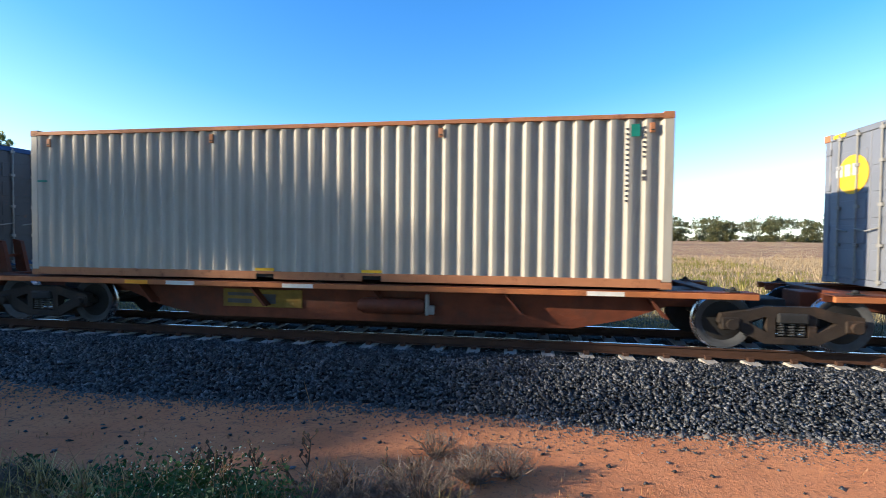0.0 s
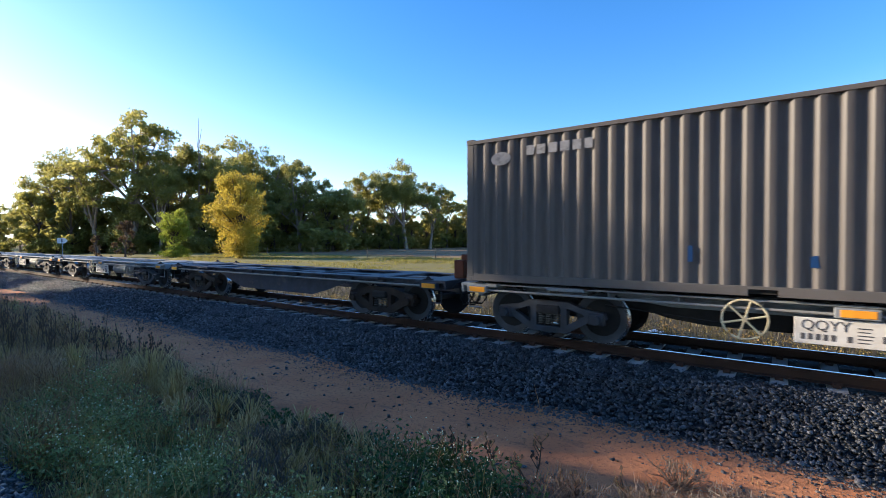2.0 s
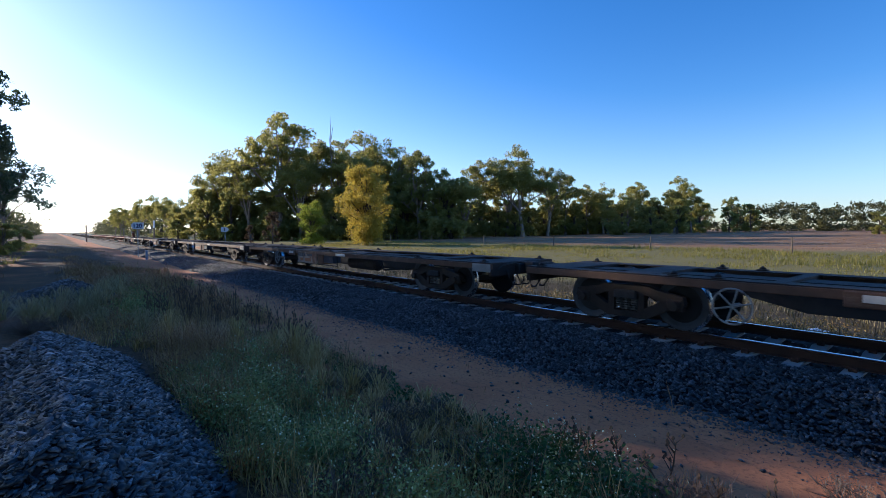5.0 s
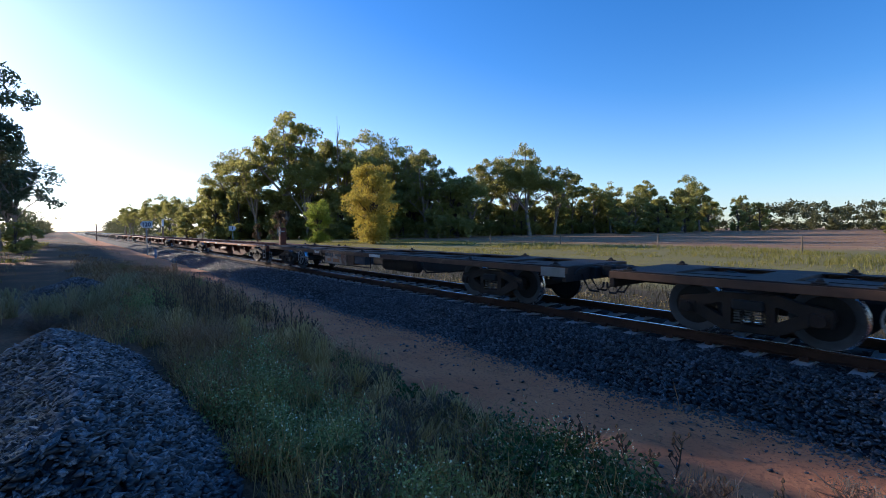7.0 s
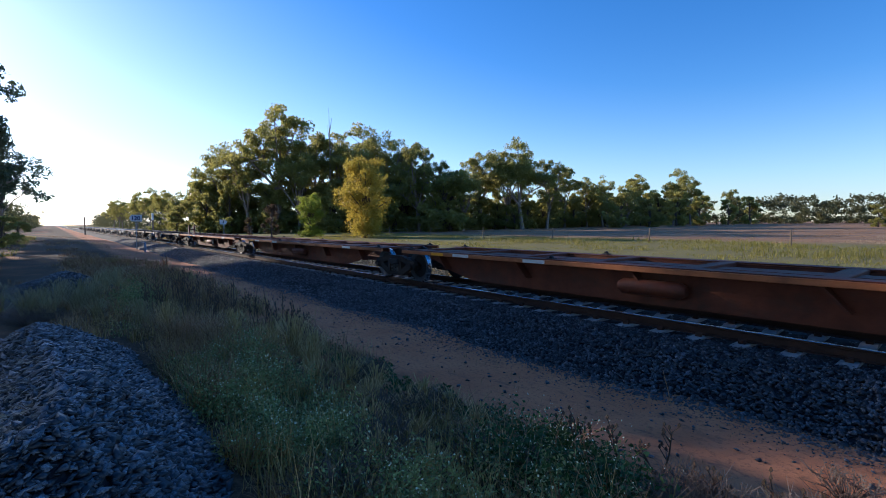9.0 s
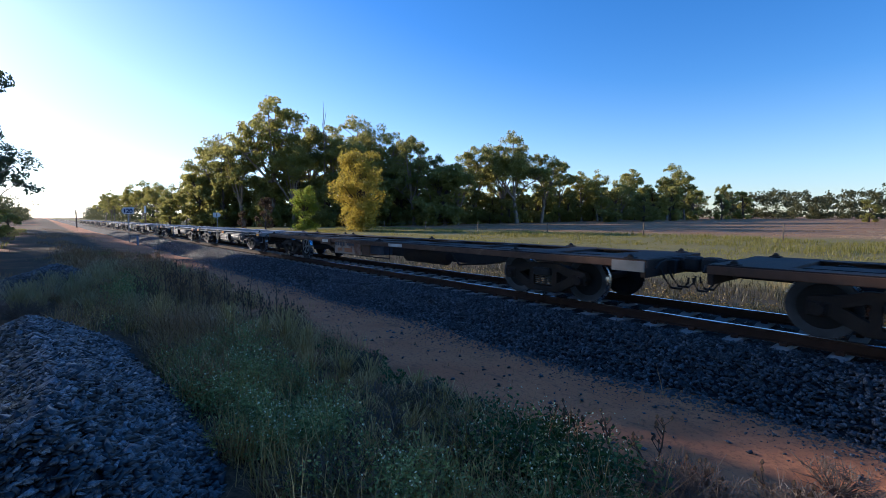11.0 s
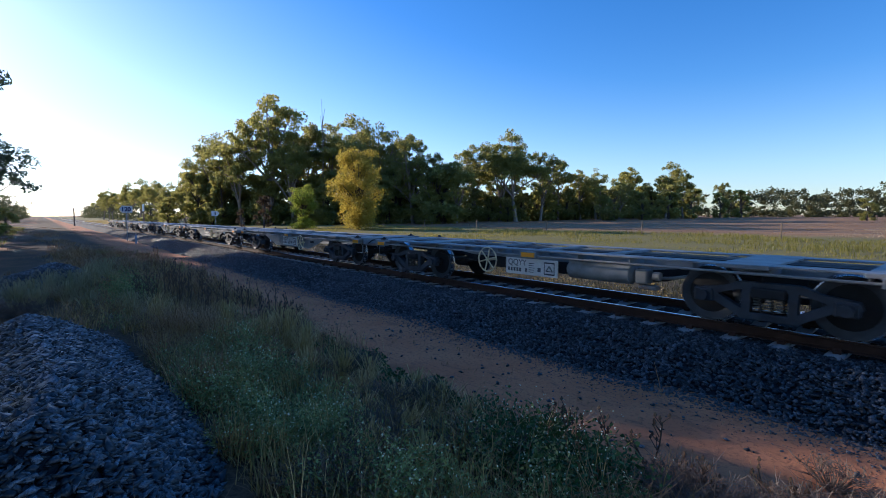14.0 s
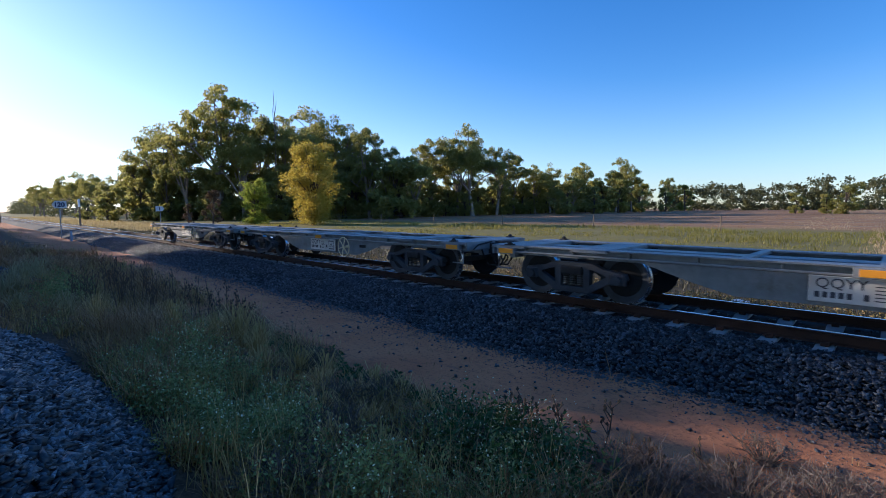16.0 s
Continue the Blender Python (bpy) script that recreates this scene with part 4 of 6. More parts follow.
part("end_post", Shape().box(6.05, 6.32, -0.42, 0.42, 1.0, 1.42, 0.02).box(6.1, 6.3, -0.2, 0.2, 1.4, 1.55, 0.02), M_BROWN, darkw, "rusty brown end upright")
place_wagon(darkw, -70.52, True)
longw = long_wagon(M_DARK, M_SILL, M_BOGIE_BROWN, M_DARK)
LONG_AT = [-126.3, -145.5, -164.8, -184.0, -203.2, -222.4, -320.4, -339.6]
for i, u in enumerate(LONG_AT):
    place_wagon(longw, u, i == 0)
front_unit = platform_wagon(14.0, True, True, False)
place_wagon(front_unit, -240.95, True)
mid_unit = platform_wagon(15.6, False, False, False)
for i, u in enumerate((13.5, -255.75, -271.35, -287.0)):
    place_wagon(mid_unit, u, i == 0)
rear_unit = platform_wagon(13.95, False, False, True)
pl = part("yellow_placard", Shape().box(-3.05, -1.42, -0.93, -0.90, 0.45, 0.79, 0.006), M_GRIMYELLOW, rear_unit, "grimy yellow data placard")
part("printed_bar", Shape().box(-2.95, -2.35, -0.934, -0.93, 0.66, 0.72), M_LETTER, pl)
part("printed_bar", Shape().box(-2.95, -2.45, -0.934, -0.93, 0.52, 0.60), M_LETTER, pl)
part("printed_bar", Shape().box(-2.25, -1.95, -0.934, -0.93, 0.52, 0.70), M_LETTER, pl)
part("brake_gauge", Shape().box(1.0, 1.06, -1.1, -1.0, 0.42, 0.80, 0.01).box(1.06, 1.16, -1.1, -1.02, 0.44, 0.60, 0.01), M_GREYWHEEL, rear_unit)
for i, u in enumerate((-1.25, -302.0)):
    place_wagon(rear_unit, u, i == 0)


# ---- containers ----
def corrugated(x0, x1, z0, z1, y, deep, pitch, out):
    """A pressed steel wall in the x, z plane; out: the way it faces along y."""
    n = max(2, round((x1 - x0) / pitch))
    p = (x1 - x0) / n
    line = []
    for i in range(n):
        a = x0 + i * p
        line += [(a, 0), (a + 0.30 * p, 0), (a + 0.40 * p, deep * 0.35), (a + 0.50 * p, deep * 0.9), (a + 0.57 * p, deep), (a + 0.78 * p, deep), (a + 0.88 * p, deep * 0.65)]
    line.append((x1, 0))
    v = [(x, y - out * d, z) for z in (z0, z1) for x, d in line]
    k = len(line)
    f = [(i, i + 1, k + i + 1, k + i) if out < 0 else (i + 1, i, k + i, k + i + 1) for i in range(k - 1)]
    return Shape().add(v, f)


def container(name, label, paint, rail_paint, post_paint, door_paint, doors, pitch=0.278):
    L, H, W = 6.096, 2.896, 1.219
    c = thing(name, label, "shipping container", "containers on the freight train")
    for sy in (-1, 1):
        part("side_wall", corrugated(-L + 0.16, L - 0.16, 0.16, H - 0.10, sy * (W - 0.012), 0.045, pitch, sy), paint, c)
        part("top_rail", Shape().box(-L + 0.17, L - 0.17, *sorted((sy * (W - 0.06), sy * W)), H - 0.105, H - 0.03, 0.006), rail_paint, c)
        s = Shape()
        cuts = [-L + 0.17, -1.21, -0.85, 0.85, 1.21, L - 0.17]
        for i in (0, 2, 4):
            s.box(cuts[i], cuts[i + 1], *sorted((sy * (W - 0.05), sy * (W - 0.002))), 0.02, 0.165, 0.005)
        for i in (1, 3):
            s.box(cuts[i], cuts[i + 1], *sorted((sy * (W - 0.05), sy * (W - 0.002))), 0.12, 0.165)
        part("bottom_rail", s, rail_paint, c)
        for sx in (-1, 1):
            part("corner_post", Shape().box(*sorted((sx * (L - 0.165), sx * (L - 0.005))), *sorted((sy * (W - 0.16), sy * (W - 0.004))), 0.118, H - 0.118, 0.012), post_paint, c)
            for z in (0.0, H - 0.118):
                k = Shape().box(*sorted((sx * (L - 0.178), sx * L)), *sorted((sy * (W - 0.162), sy * W)), z, z + 0.118, 0.01)
                k.tube([(sx * (L - 0.09), sy * (W - 0.01), z + 0.059), (sx * (L - 0.09), sy * (W + 0.003), z + 0.059)], 0.032, 10)
                part("corner_casting", k, rail_paint, c)
    part("floor_pan", Shape().box(-L + 0.1, L - 0.1, -W + 0.06, W - 0.06, 0.05, 0.15), M_UNDER, c)
    r = corrugated(-L + 0.1, L - 0.1, -W + 0.04, W - 0.04, 0, 0.02, 0.209, -1)
    r.v = [(q[0], q[2], H - 0.035 - q[1]) for q in r.v]
    part("roof", r, paint, c)
    for sx, is_door in ((1, doors), (-1, False)):
        for z0, z1 in ((H - 0.13, H - 0.02), (0.02, 0.13)):
            part("end_rail", Shape().box(*sorted((sx * (L - 0.10), sx * (L - 0.005))), -W + 0.16, W - 0.16, z0, z1, 0.008), rail_paint, c)
        if not is_door:
            e = corrugated(-W + 0.15, W - 0.15, 0.13, H - 0.13, 0, 0.045, 0.25, 1)
            e.v = [(sx * (L - 0.03 + q[1]), q[0], q[2]) for q in e.v]
            part("end_wall", e, door_paint, c)
        else:
            for sy in (-1, 1):
                y0, y1 = sorted((sy * 0.006, sy * (W - 0.165)))
                d = part("door", Shape().box(L - 0.06, L - 0.02, y0, y1, 0.135, H - 0.135, 0.006), door_paint, c)
                pn = Shape()
                for z in np.linspace(0.32, H - 0.75, 5):
                    pn.box(L - 0.022, L - 0.008, y0 + 0.08, y1 - 0.08, z, z + 0.34, 0.005)
                part("door_pressing", pn, door_paint, d)
                for t in (0.28, 0.74):
                    y = y0 + t * (y1 - y0)
                    rod = Shape().tube([(L + 0.022, y, 0.06), (L + 0.022, y, H - 0.06)], 0.017, 8)
                    for z in (0.12, 0.75, 1.45, 2.2, H - 0.14):
                        rod.box(L - 0.01, L + 0.035, y - 0.05, y + 0.05, z - 0.03, z + 0.03, 0.004)
                    part("lock_rod", rod, M_GREYWHEEL, d)
                    part("door_handle", Shape().tube([(L + 0.04, y, 1.05), (L + 0.05, y - sy * 0.30, 1.0)], 0.014, 6), M_GREYWHEEL, d)
                for z in (0.3, 1.0, 1.8, 2.5):
                    part("hinge", Shape().box(L - 0.02, L + 0.012, *sorted((sy * (W - 0.19), sy * (W - 0.08))), z, z + 0.12, 0.004), door_paint, d)
    return c


def decal(parent, name, polys, y, material, label=""):
    """Flat painted shapes on the near side wall."""
    s = Shape()
    for p in polys:
        s.prism(p, "y", y, y + 0.0035)
    return part(name, s, material, parent, label)


def bars(x0, z0, widths, h, gap):
    out, x = [], x0
    for w in widths:
        out.append([(x, z0), (x + w, z0), (x + w, z0 + h), (x, z0 + h)])
        x += w + gap
    return out


def column(x, z1, n, w, h, gap):
    return [[(x, z1 - i * (h + gap) - h), (x + w, z1 - i * (h + gap) - h), (x + w, z1 - i * (h + gap)), (x, z1 - i * (h + gap))] for i in range(n)]


def disc(x, z, rx, rz, n=36):
    return [(x + rx * math.cos(2 * math.pi * i / n), z + rz * math.sin(2 * math.pi * i / n)) for i in range(n)]


FACE = -1.2135                                  # just proud of the outer faces of the pressed wall
cargo = []


def common_marks(c, dark, far=True):
    for q in column(5.34, 2.64, 15, 0.045, 0.034, 0.05) + column(5.60, 2.66, 7, 0.05, 0.034, 0.045) + column(5.60, 1.95, 2, 0.07, 0.07, 0.03):
        decal(c, "code_bar", [q], FACE, dark)


c = container("white_container", "cream-white corrugated steel container with rusty orange rails", M_CWHITE, M_CRUSTRAIL, M_CWHITE, M_CWHITE, True)
common_marks(c, M_LETTER)
decal(c, "green_patch", [[(5.42, 2.50), (5.56, 2.50), (5.56, 2.70), (5.42, 2.70)], [(-5.95, 1.86), (-5.72, 1.86), (-5.72, 1.90), (-5.95, 1.90)]], FACE, M_DECALGREEN)
for x in (-1.03, 1.03):
    decal(c, "rail_mark", [[(x - 0.19, 0.175), (x + 0.19, 0.175), (x + 0.19, 0.225), (x - 0.19, 0.225)]], FACE, M_DECALYELLOW)
for x in (-5.66, -2.1, 2.27, 5.75):
    vent = part("vent", Shape().box(x - 0.04, x + 0.04, -1.232, -1.2, 2.56, 2.72, 0.008), M_CRUSTRAIL, c, "small rust-stained air vent")
    part("louvre", Shape().box(x - 0.03, x + 0.03, -1.238, -1.231, 2.59, 2.61), M_UNDER, vent)
cargo.append((c, -2.24, 1.0))
c = container("navy_container", "dark navy corrugated container with a diamond badge and faded white markings", M_CNAVY, M_CNAVY, M_CNAVY, M_CDARK, True)
def crest(c, name, polys, y, material, label=""):
    return decal(c, name, [[(4.25 + 0.78 * (x - 3.77), 2.74 - 0.84 * (2.74 - z)) for x, z in p] for p in polys], y, material, label)


BADGE = [(3.77, 2.42), (4.0, 2.64), (4.0, 2.74), (4.83, 2.74), (4.88, 2.66), (5.04, 2.54), (5.04, 1.74), (4.94, 1.66), (4.88, 1.53), (4.64, 1.55)]
crest(c, "badge", [BADGE], FACE, M_DECALCREAM, "cream and blue diamond badge")
crest(c, "badge_field", [[(4.08, 2.67), (4.80, 2.67), (4.89, 2.58), (4.90, 1.88), (4.80, 1.72), (4.10, 2.42)]], FACE - 0.004, M_DECALBLUE)
crest(c, "badge_stroke", [[(4.10, 2.44), (4.14, 2.60), (4.34, 2.62), (4.24, 2.46), (4.40, 2.26), (4.30, 2.20)], [(4.38, 2.30), (4.48, 2.44), (4.58, 2.28), (4.66, 2.06), (4.50, 2.0)], [(4.60, 1.92), (4.66, 2.08), (4.82, 2.04), (4.74, 1.90), (4.84, 1.78), (4.72, 1.70)]], FACE - 0.008, M_DECALCREAM)
crest(c, "badge_shine", [[(4.45 + 0.11 * i, 2.62), (4.50 + 0.11 * i, 2.62), (4.62 + 0.09 * i, 2.24 + 0.03 * i), (4.58 + 0.09 * i, 2.24 + 0.03 * i)] for i in range(3)], FACE - 0.008, M_DECALWORN)
common_marks(c, M_DECALWHITE)
decal(c, "top_stripe", [[(x, 2.74), (x + 0.11, 2.74), (x + 0.11, 2.785), (x, 2.785)] for x in (5.02, 5.30, 5.58, -5.75, -5.6)], FACE, M_DECALYELLOW)
for q in bars(-4.35, 2.43, (0.15, 0.15, 0.17, 0.16, 0.17, 0.13), 0.14, 0.10) + [disc(-5.0, 2.36, 0.22, 0.16, 20), [(-5.42, 2.34), (-5.2, 2.44), (-5.2, 2.30)], [(-4.82, 2.56), (-4.62, 2.66), (-4.55, 2.50), (-4.74, 2.42)], [(-4.72, 2.36), (-4.42, 2.33), (-4.55, 2.12), (-4.60, 2.28)]]:
    decal(c, "maker_mark", [q], FACE, M_DECALWORN, "pale maker's mark as a plain shape")
sc = []
for i in range(97):
    x = -5.9 + i * 0.124
    z = 0.80 + 0.11 * math.sin(0.95 * x + 0.8) + 0.05 * math.sin(2.4 * x) + random.uniform(-0.035, 0.035)
    w = random.uniform(0.03, 0.09)
    sc.append([(x, z), (x + w, z + random.uniform(-0.012, 0.012)), (x + w, z + 0.02), (x, z + 0.018)])
tagged(decal(c, "scuff_line", sc, FACE, M_DECALWHITE), "line of pale scuffs along the wall", kind="stuff")
decal(c, "yellow_label", [[(5.54, 1.72), (5.68, 1.72), (5.68, 1.87), (5.54, 1.87)]], FACE - 0.004, M_DECALYELLOW)
decal(c, "rail_plate", [bars(1.15, 0.06, (0.75,), 0.09, 0.1)[0]], -1.2255, M_DECALWHITE)
cargo.append((c, -16.77, 1.03))
c = container("white_container", "warm cream corrugated container with rusty rails and scuffed door end", M_CWHITE2, M_CRUSTRAIL, M_CWHITE2, M_CWHITE2, True)
common_marks(c, M_CDARK)
cargo.append((c, -30.02, 1.03))
c = container("blue_container", "bright blue corrugated container with a round yellow badge", M_CBLUE, M_CBLUE, M_CBLUE, M_CDARK, False, 0.278)
common_marks(c, M_DECALWHITE)
def emblem(c, name, polys, y, material, label=""):
    return decal(c, name, [[(0.11 + 0.82 * (x - 0.05), 1.84 + 0.82 * (z - 1.62)) for x, z in p] for p in polys], y, material, label)


emblem(c, "badge", [disc(0.05, 1.62, 0.62, 0.66)], FACE, M_DECALYELLOW, "round yellow badge")
emblem(c, "badge_tower", [[(-0.34, 1.05), (-0.20, 2.12), (0.0, 2.20), (0.14, 2.22), (0.30, 1.05)], [(0.2, 1.05), (0.26, 1.72), (0.62, 1.14), (0.60, 1.05)]], FACE - 0.004, M_DECALDARK)
emblem(c, "badge_tower_face", [[(-0.20, 1.12), (-0.15, 2.02), (-0.06, 2.06), (-0.06, 1.12)]], FACE - 0.008, M_DECALWHITE)
emblem(c, "banner", [[(-0.72, 0.98), (-0.02, 0.80), (0.0, 1.18), (-0.72, 1.24)], [(-0.02, 0.80), (0.78, 0.98), (0.78, 1.24), (0.0, 1.18)]], FACE - 0.012, M_DECALWHITE)
emblem(c, "banner_field", [[(-0.69, 1.0), (-0.03, 0.84), (-0.01, 1.15), (-0.69, 1.21)], [(0.01, 0.84), (0.72, 1.0), (0.72, 1.21), (0.01, 1.15)]], FACE - 0.016, M_DECALDARK)
for q in [[(-0.62 + 0.2 * i, 1.02 - 0.03 * i), (-0.50 + 0.2 * i, 1.0 - 0.03 * i), (-0.50 + 0.2 * i, 1.16 - 0.006 * i), (-0.62 + 0.2 * i, 1.17)] for i in range(3)] + [[(0.08 + 0.17 * i, 0.89 + 0.03 * i), (0.18 + 0.17 * i, 0.92 + 0.03 * i), (0.18 + 0.17 * i, 1.14), (0.08 + 0.17 * i, 1.13)] for i in range(4)]:
    emblem(c, "banner_bar", [q], FACE - 0.02, M_DECALWHITE)
for q in [q for x in (-4.6, -2.2, -0.55, 0.62, 3.3) for q in bars(x, 0.10, (0.45,), 0.05, 0)] + [q for x in (-4.4, 4.0) for q in bars(x, 0.03, (0.14,), 0.05, 0)]:
    decal(c, "rail_label", [q], -1.2255, M_DECALYELLOW)
for sx in (-1, 1):
    decal(c, "fork_pocket_paint", [[(sx * x, z) for x, z in ((1.28, 0.015), (1.21, 0.015), (1.21, 0.11), (0.85, 0.11), (0.85, 0.015), (0.79, 0.015), (0.79, 0.28), (1.28, 0.28))]], -1.226, M_DECALYELLOW, "yellow painted fork pocket")
decal(c, "yellow_label", [[(4.85, 0.42), (5.1, 0.42), (5.1, 0.70), (4.85, 0.70)]], FACE - 0.004, M_DECALYELLOW)
decal(c, "yellow_corner", [[(-6.09, 2.79), (-5.93, 2.79), (-5.93, 2.89), (-6.09, 2.89)], [(-5.2, 2.80), (-4.7, 2.80), (-4.7, 2.86), (-5.2, 2.86)]], -1.2255, M_DECALYELLOW)
cargo.append((c, -43.2, 1.10))
c = container("grey_container", "faded grey-brown corrugated container with a worn diamond badge", M_CGREY, M_CGREY, M_CGREY, M_CDARK, True)
crest(c, "badge", [[(x - 0.02, z + 0.04) for x, z in BADGE]], FACE, M_DECALWORN, "worn pale blue diamond badge")
crest(c, "badge_field", [[(4.20, 2.55), (4.40, 2.62), (4.46, 2.40), (4.30, 2.30)], [(4.55, 2.30), (4.70, 2.36), (4.85, 2.10), (4.70, 2.02)], [(4.62, 1.95), (4.76, 1.95), (4.86, 1.74), (4.74, 1.72)]], FACE - 0.004, M_DECALBLUE)
common_marks(c, M_DECALWORN)
for q in bars(-4.75, 2.45, (0.16, 0.16, 0.17, 0.17, 0.16, 0.14), 0.18, 0.06) + [disc(-5.3, 2.44, 0.22, 0.13, 18)]:
    decal(c, "maker_mark", [q], FACE, M_DECALWORN, "pale maker's mark as a plain shape")
decal(c, "yellow_label", [[(5.20, 0.40), (5.54, 0.40), (5.54, 0.80), (5.20, 0.80)]], FACE - 0.004, M_DECALYELLOW)
for q in ([(-2.0, 0.5), (-1.93, 0.5), (-1.93, 0.75), (-2.0, 0.75)], [(-0.5, 0.45), (-0.40, 0.45), (-0.42, 0.62), (-0.5, 0.6)]):
    decal(c, "blue_scrape", [q], FACE, M_CNAVY)
cargo.append((c, -56.5, 1.03))
c = container("blue_grey_container", "faded blue container with barred doors and a yellow roundel", M_CFADEBLUE, M_CFADEBLUE, M_CFADEBLUE, M_CFADEBLUE, True)
for o in c.children:                            # its doors face the rear of the train
    o.matrix_basis = pose(0, 0, 0, 0, 0, 180) @ o.matrix_basis
for sy in (-1, 1):
    part("corner_cap", Shape().box(-6.11, -5.9, *sorted((sy * 1.07, sy * 1.232)), 2.77, 2.905, 0.008), M_CRUSTRAIL, c, "orange-red painted corner casting")
for i in range(5):
    part("warning_dash", Shape().box(-6.112, -6.10, 0.62 + 0.07 * i, 0.67 + 0.07 * i, 2.79, 2.86), M_DECALYELLOW, c)
rd = part("roundel", Shape().add([(x, 0.42 + 0.40 * math.cos(w), 2.05 + 0.36 * math.sin(w)) for x in (-6.089, -6.097) for w in np.linspace(0, 2 * math.pi, 28, endpoint=False)], [tuple(range(28)), tuple(range(55, 27, -1))] + [(i, (i + 1) % 28, 28 + (i + 1) % 28, 28 + i) for i in range(28)]), M_DECALYELLOW, c, "yellow roundel")
for y0, y1 in ((0.26, 0.42), (0.48, 0.62), (0.68, 0.86)):
    part("roundel_bar", Shape().box(-6.103, -6.098, y0, y1, 2.03, 2.25), M_DECALWHITE, rd)
cargo.append((c, 13.55, 1.0))


# ---- trees ----
rng = np.random.default_rng(21)


def leaf_cards(centres, length, width, droop, material, name):
    """Small leaf blades about the given centres, turned every way."""
    n = len(centres)
    u = rng.normal(0, 1, (n, 3))
    u[:, 2] *= droop
    u /= np.linalg.norm(u, axis=1, keepdims=True)
    w = rng.normal(0, 1, (n, 3))
    w -= (w * u).sum(1, keepdims=True) * u
    w /= np.linalg.norm(w, axis=1, keepdims=True)
    ln = rng.uniform(0.6, 1.3, (n, 1)) * length / 2
    wd = rng.uniform(0.6, 1.3, (n, 1)) * width / 2
    v = np.stack([centres - u * ln, centres + w * wd, centres + u * ln, centres - w * wd], 1).reshape(-1, 3)
    return array_mesh(name, v, np.arange(n * 4).reshape(-1, 4), material)


def in_clumps(clumps, per_volume, fill=0.25, loose=1.0):
    """Points in clumps, each made of several rounded tufts with gaps between them."""
    out = []
    for c, r in clumps:
        k = max(8, int(per_volume * r * r))
        tufts_in = 6
        d = rng.normal(0, 1, (tufts_in, 3)) + np.array([0, 0, 0.25])
        d /= np.linalg.norm(d, axis=1, keepdims=True)
        heart = np.array(c) + d * r * rng.uniform(0.45, 0.8, (tufts_in, 1)) * loose * np.array([1, 1, 0.75])
        big = r * rng.uniform(0.34, 0.52, tufts_in) * (1.5 - 0.5 * loose)
        j = rng.integers(0, tufts_in, k)
        q = rng.normal(0, 1, (k, 3))
        q /= np.linalg.norm(q, axis=1, keepdims=True)
        rad = big[j][:, None] * (fill + (1 - fill) * np.sqrt(rng.uniform(0, 1, (k, 1)))) * rng.uniform(0.85, 1.12, (k, 1))
        out.append(heart[j] + q * rad * np.array([1, 1, 0.8]))
    return np.concatenate(out)


def gum_tree(name, label, h, spread, leaves, material, bark=None, bare=0.34, size=0.47):
    """A gum: a forked leaning trunk, rising limbs and loose hanging clumps of leaves with gaps between."""
    t = thing(name, label, "tree", "trees beyond the line")
    wood = Shape()
    lean = rng.uniform(-0.06, 0.06, 2)
    fork = Vector((lean[0] * h, lean[1] * h, bare * h))
    base_r = 0.022 * h
    wood.tube([(0, 0, -0.4), (0, 0, 0.02 * h), fork * 0.5, fork], [base_r * 1.35, base_r, base_r * 0.85, base_r * 0.72], 9)
    clumps = []
    limbs = 7
    for i in range(limbs):
        a = 2 * math.pi * (i + rng.uniform(-0.3, 0.3)) / limbs
        low = i % 3 == 2
        reach = spread * (rng.uniform(0.55, 0.8) if low else rng.uniform(0.25, 0.7)) if i else spread * 0.1
        top = h * (rng.uniform(0.42, 0.58) if low else rng.uniform(0.64, 0.86)) if i else h * 0.86
        tip = Vector((fork.x + reach * math.cos(a), fork.y + reach * math.sin(a), top))
        mid = fork.lerp(tip, 0.5) + Vector((rng.uniform(-1, 1), rng.uniform(-1, 1), rng.uniform(-0.5, 0.8))) * h * 0.03
        wood.tube([fork, mid, tip], [base_r * 0.5, base_r * 0.32, base_r * 0.12], 6)
        clumps.append((tip, spread * (rng.uniform(0.20, 0.32) if i else 0.30)))
        for j in range(5):
            s = mid.lerp(tip, rng.uniform(0.0, 0.9))
            b = rng.uniform(0, 2 * math.pi)
            e = s + Vector((math.cos(b) * spread * rng.uniform(0.15, 0.42), math.sin(b) * spread * rng.uniform(0.15, 0.42), h * rng.uniform(-0.06, 0.11)))
            e.z = min(e.z, h * 0.95)
            wood.tube([s, s.lerp(e, 0.5) + Vector((0, 0, h * 0.012)), e], [base_r * 0.2, base_r * 0.13, base_r * 0.05], 5)
            clumps.append((e, spread * rng.uniform(0.13, 0.26)))
    part("trunk", wood, bark or M_BARK, t)
    tot = sum(r * r for _, r in clumps)
    part("crown", leaf_cards(in_clumps(clumps, leaves / tot), size, size * 0.5, 1.3, material, "crown"), None, t)
    return t


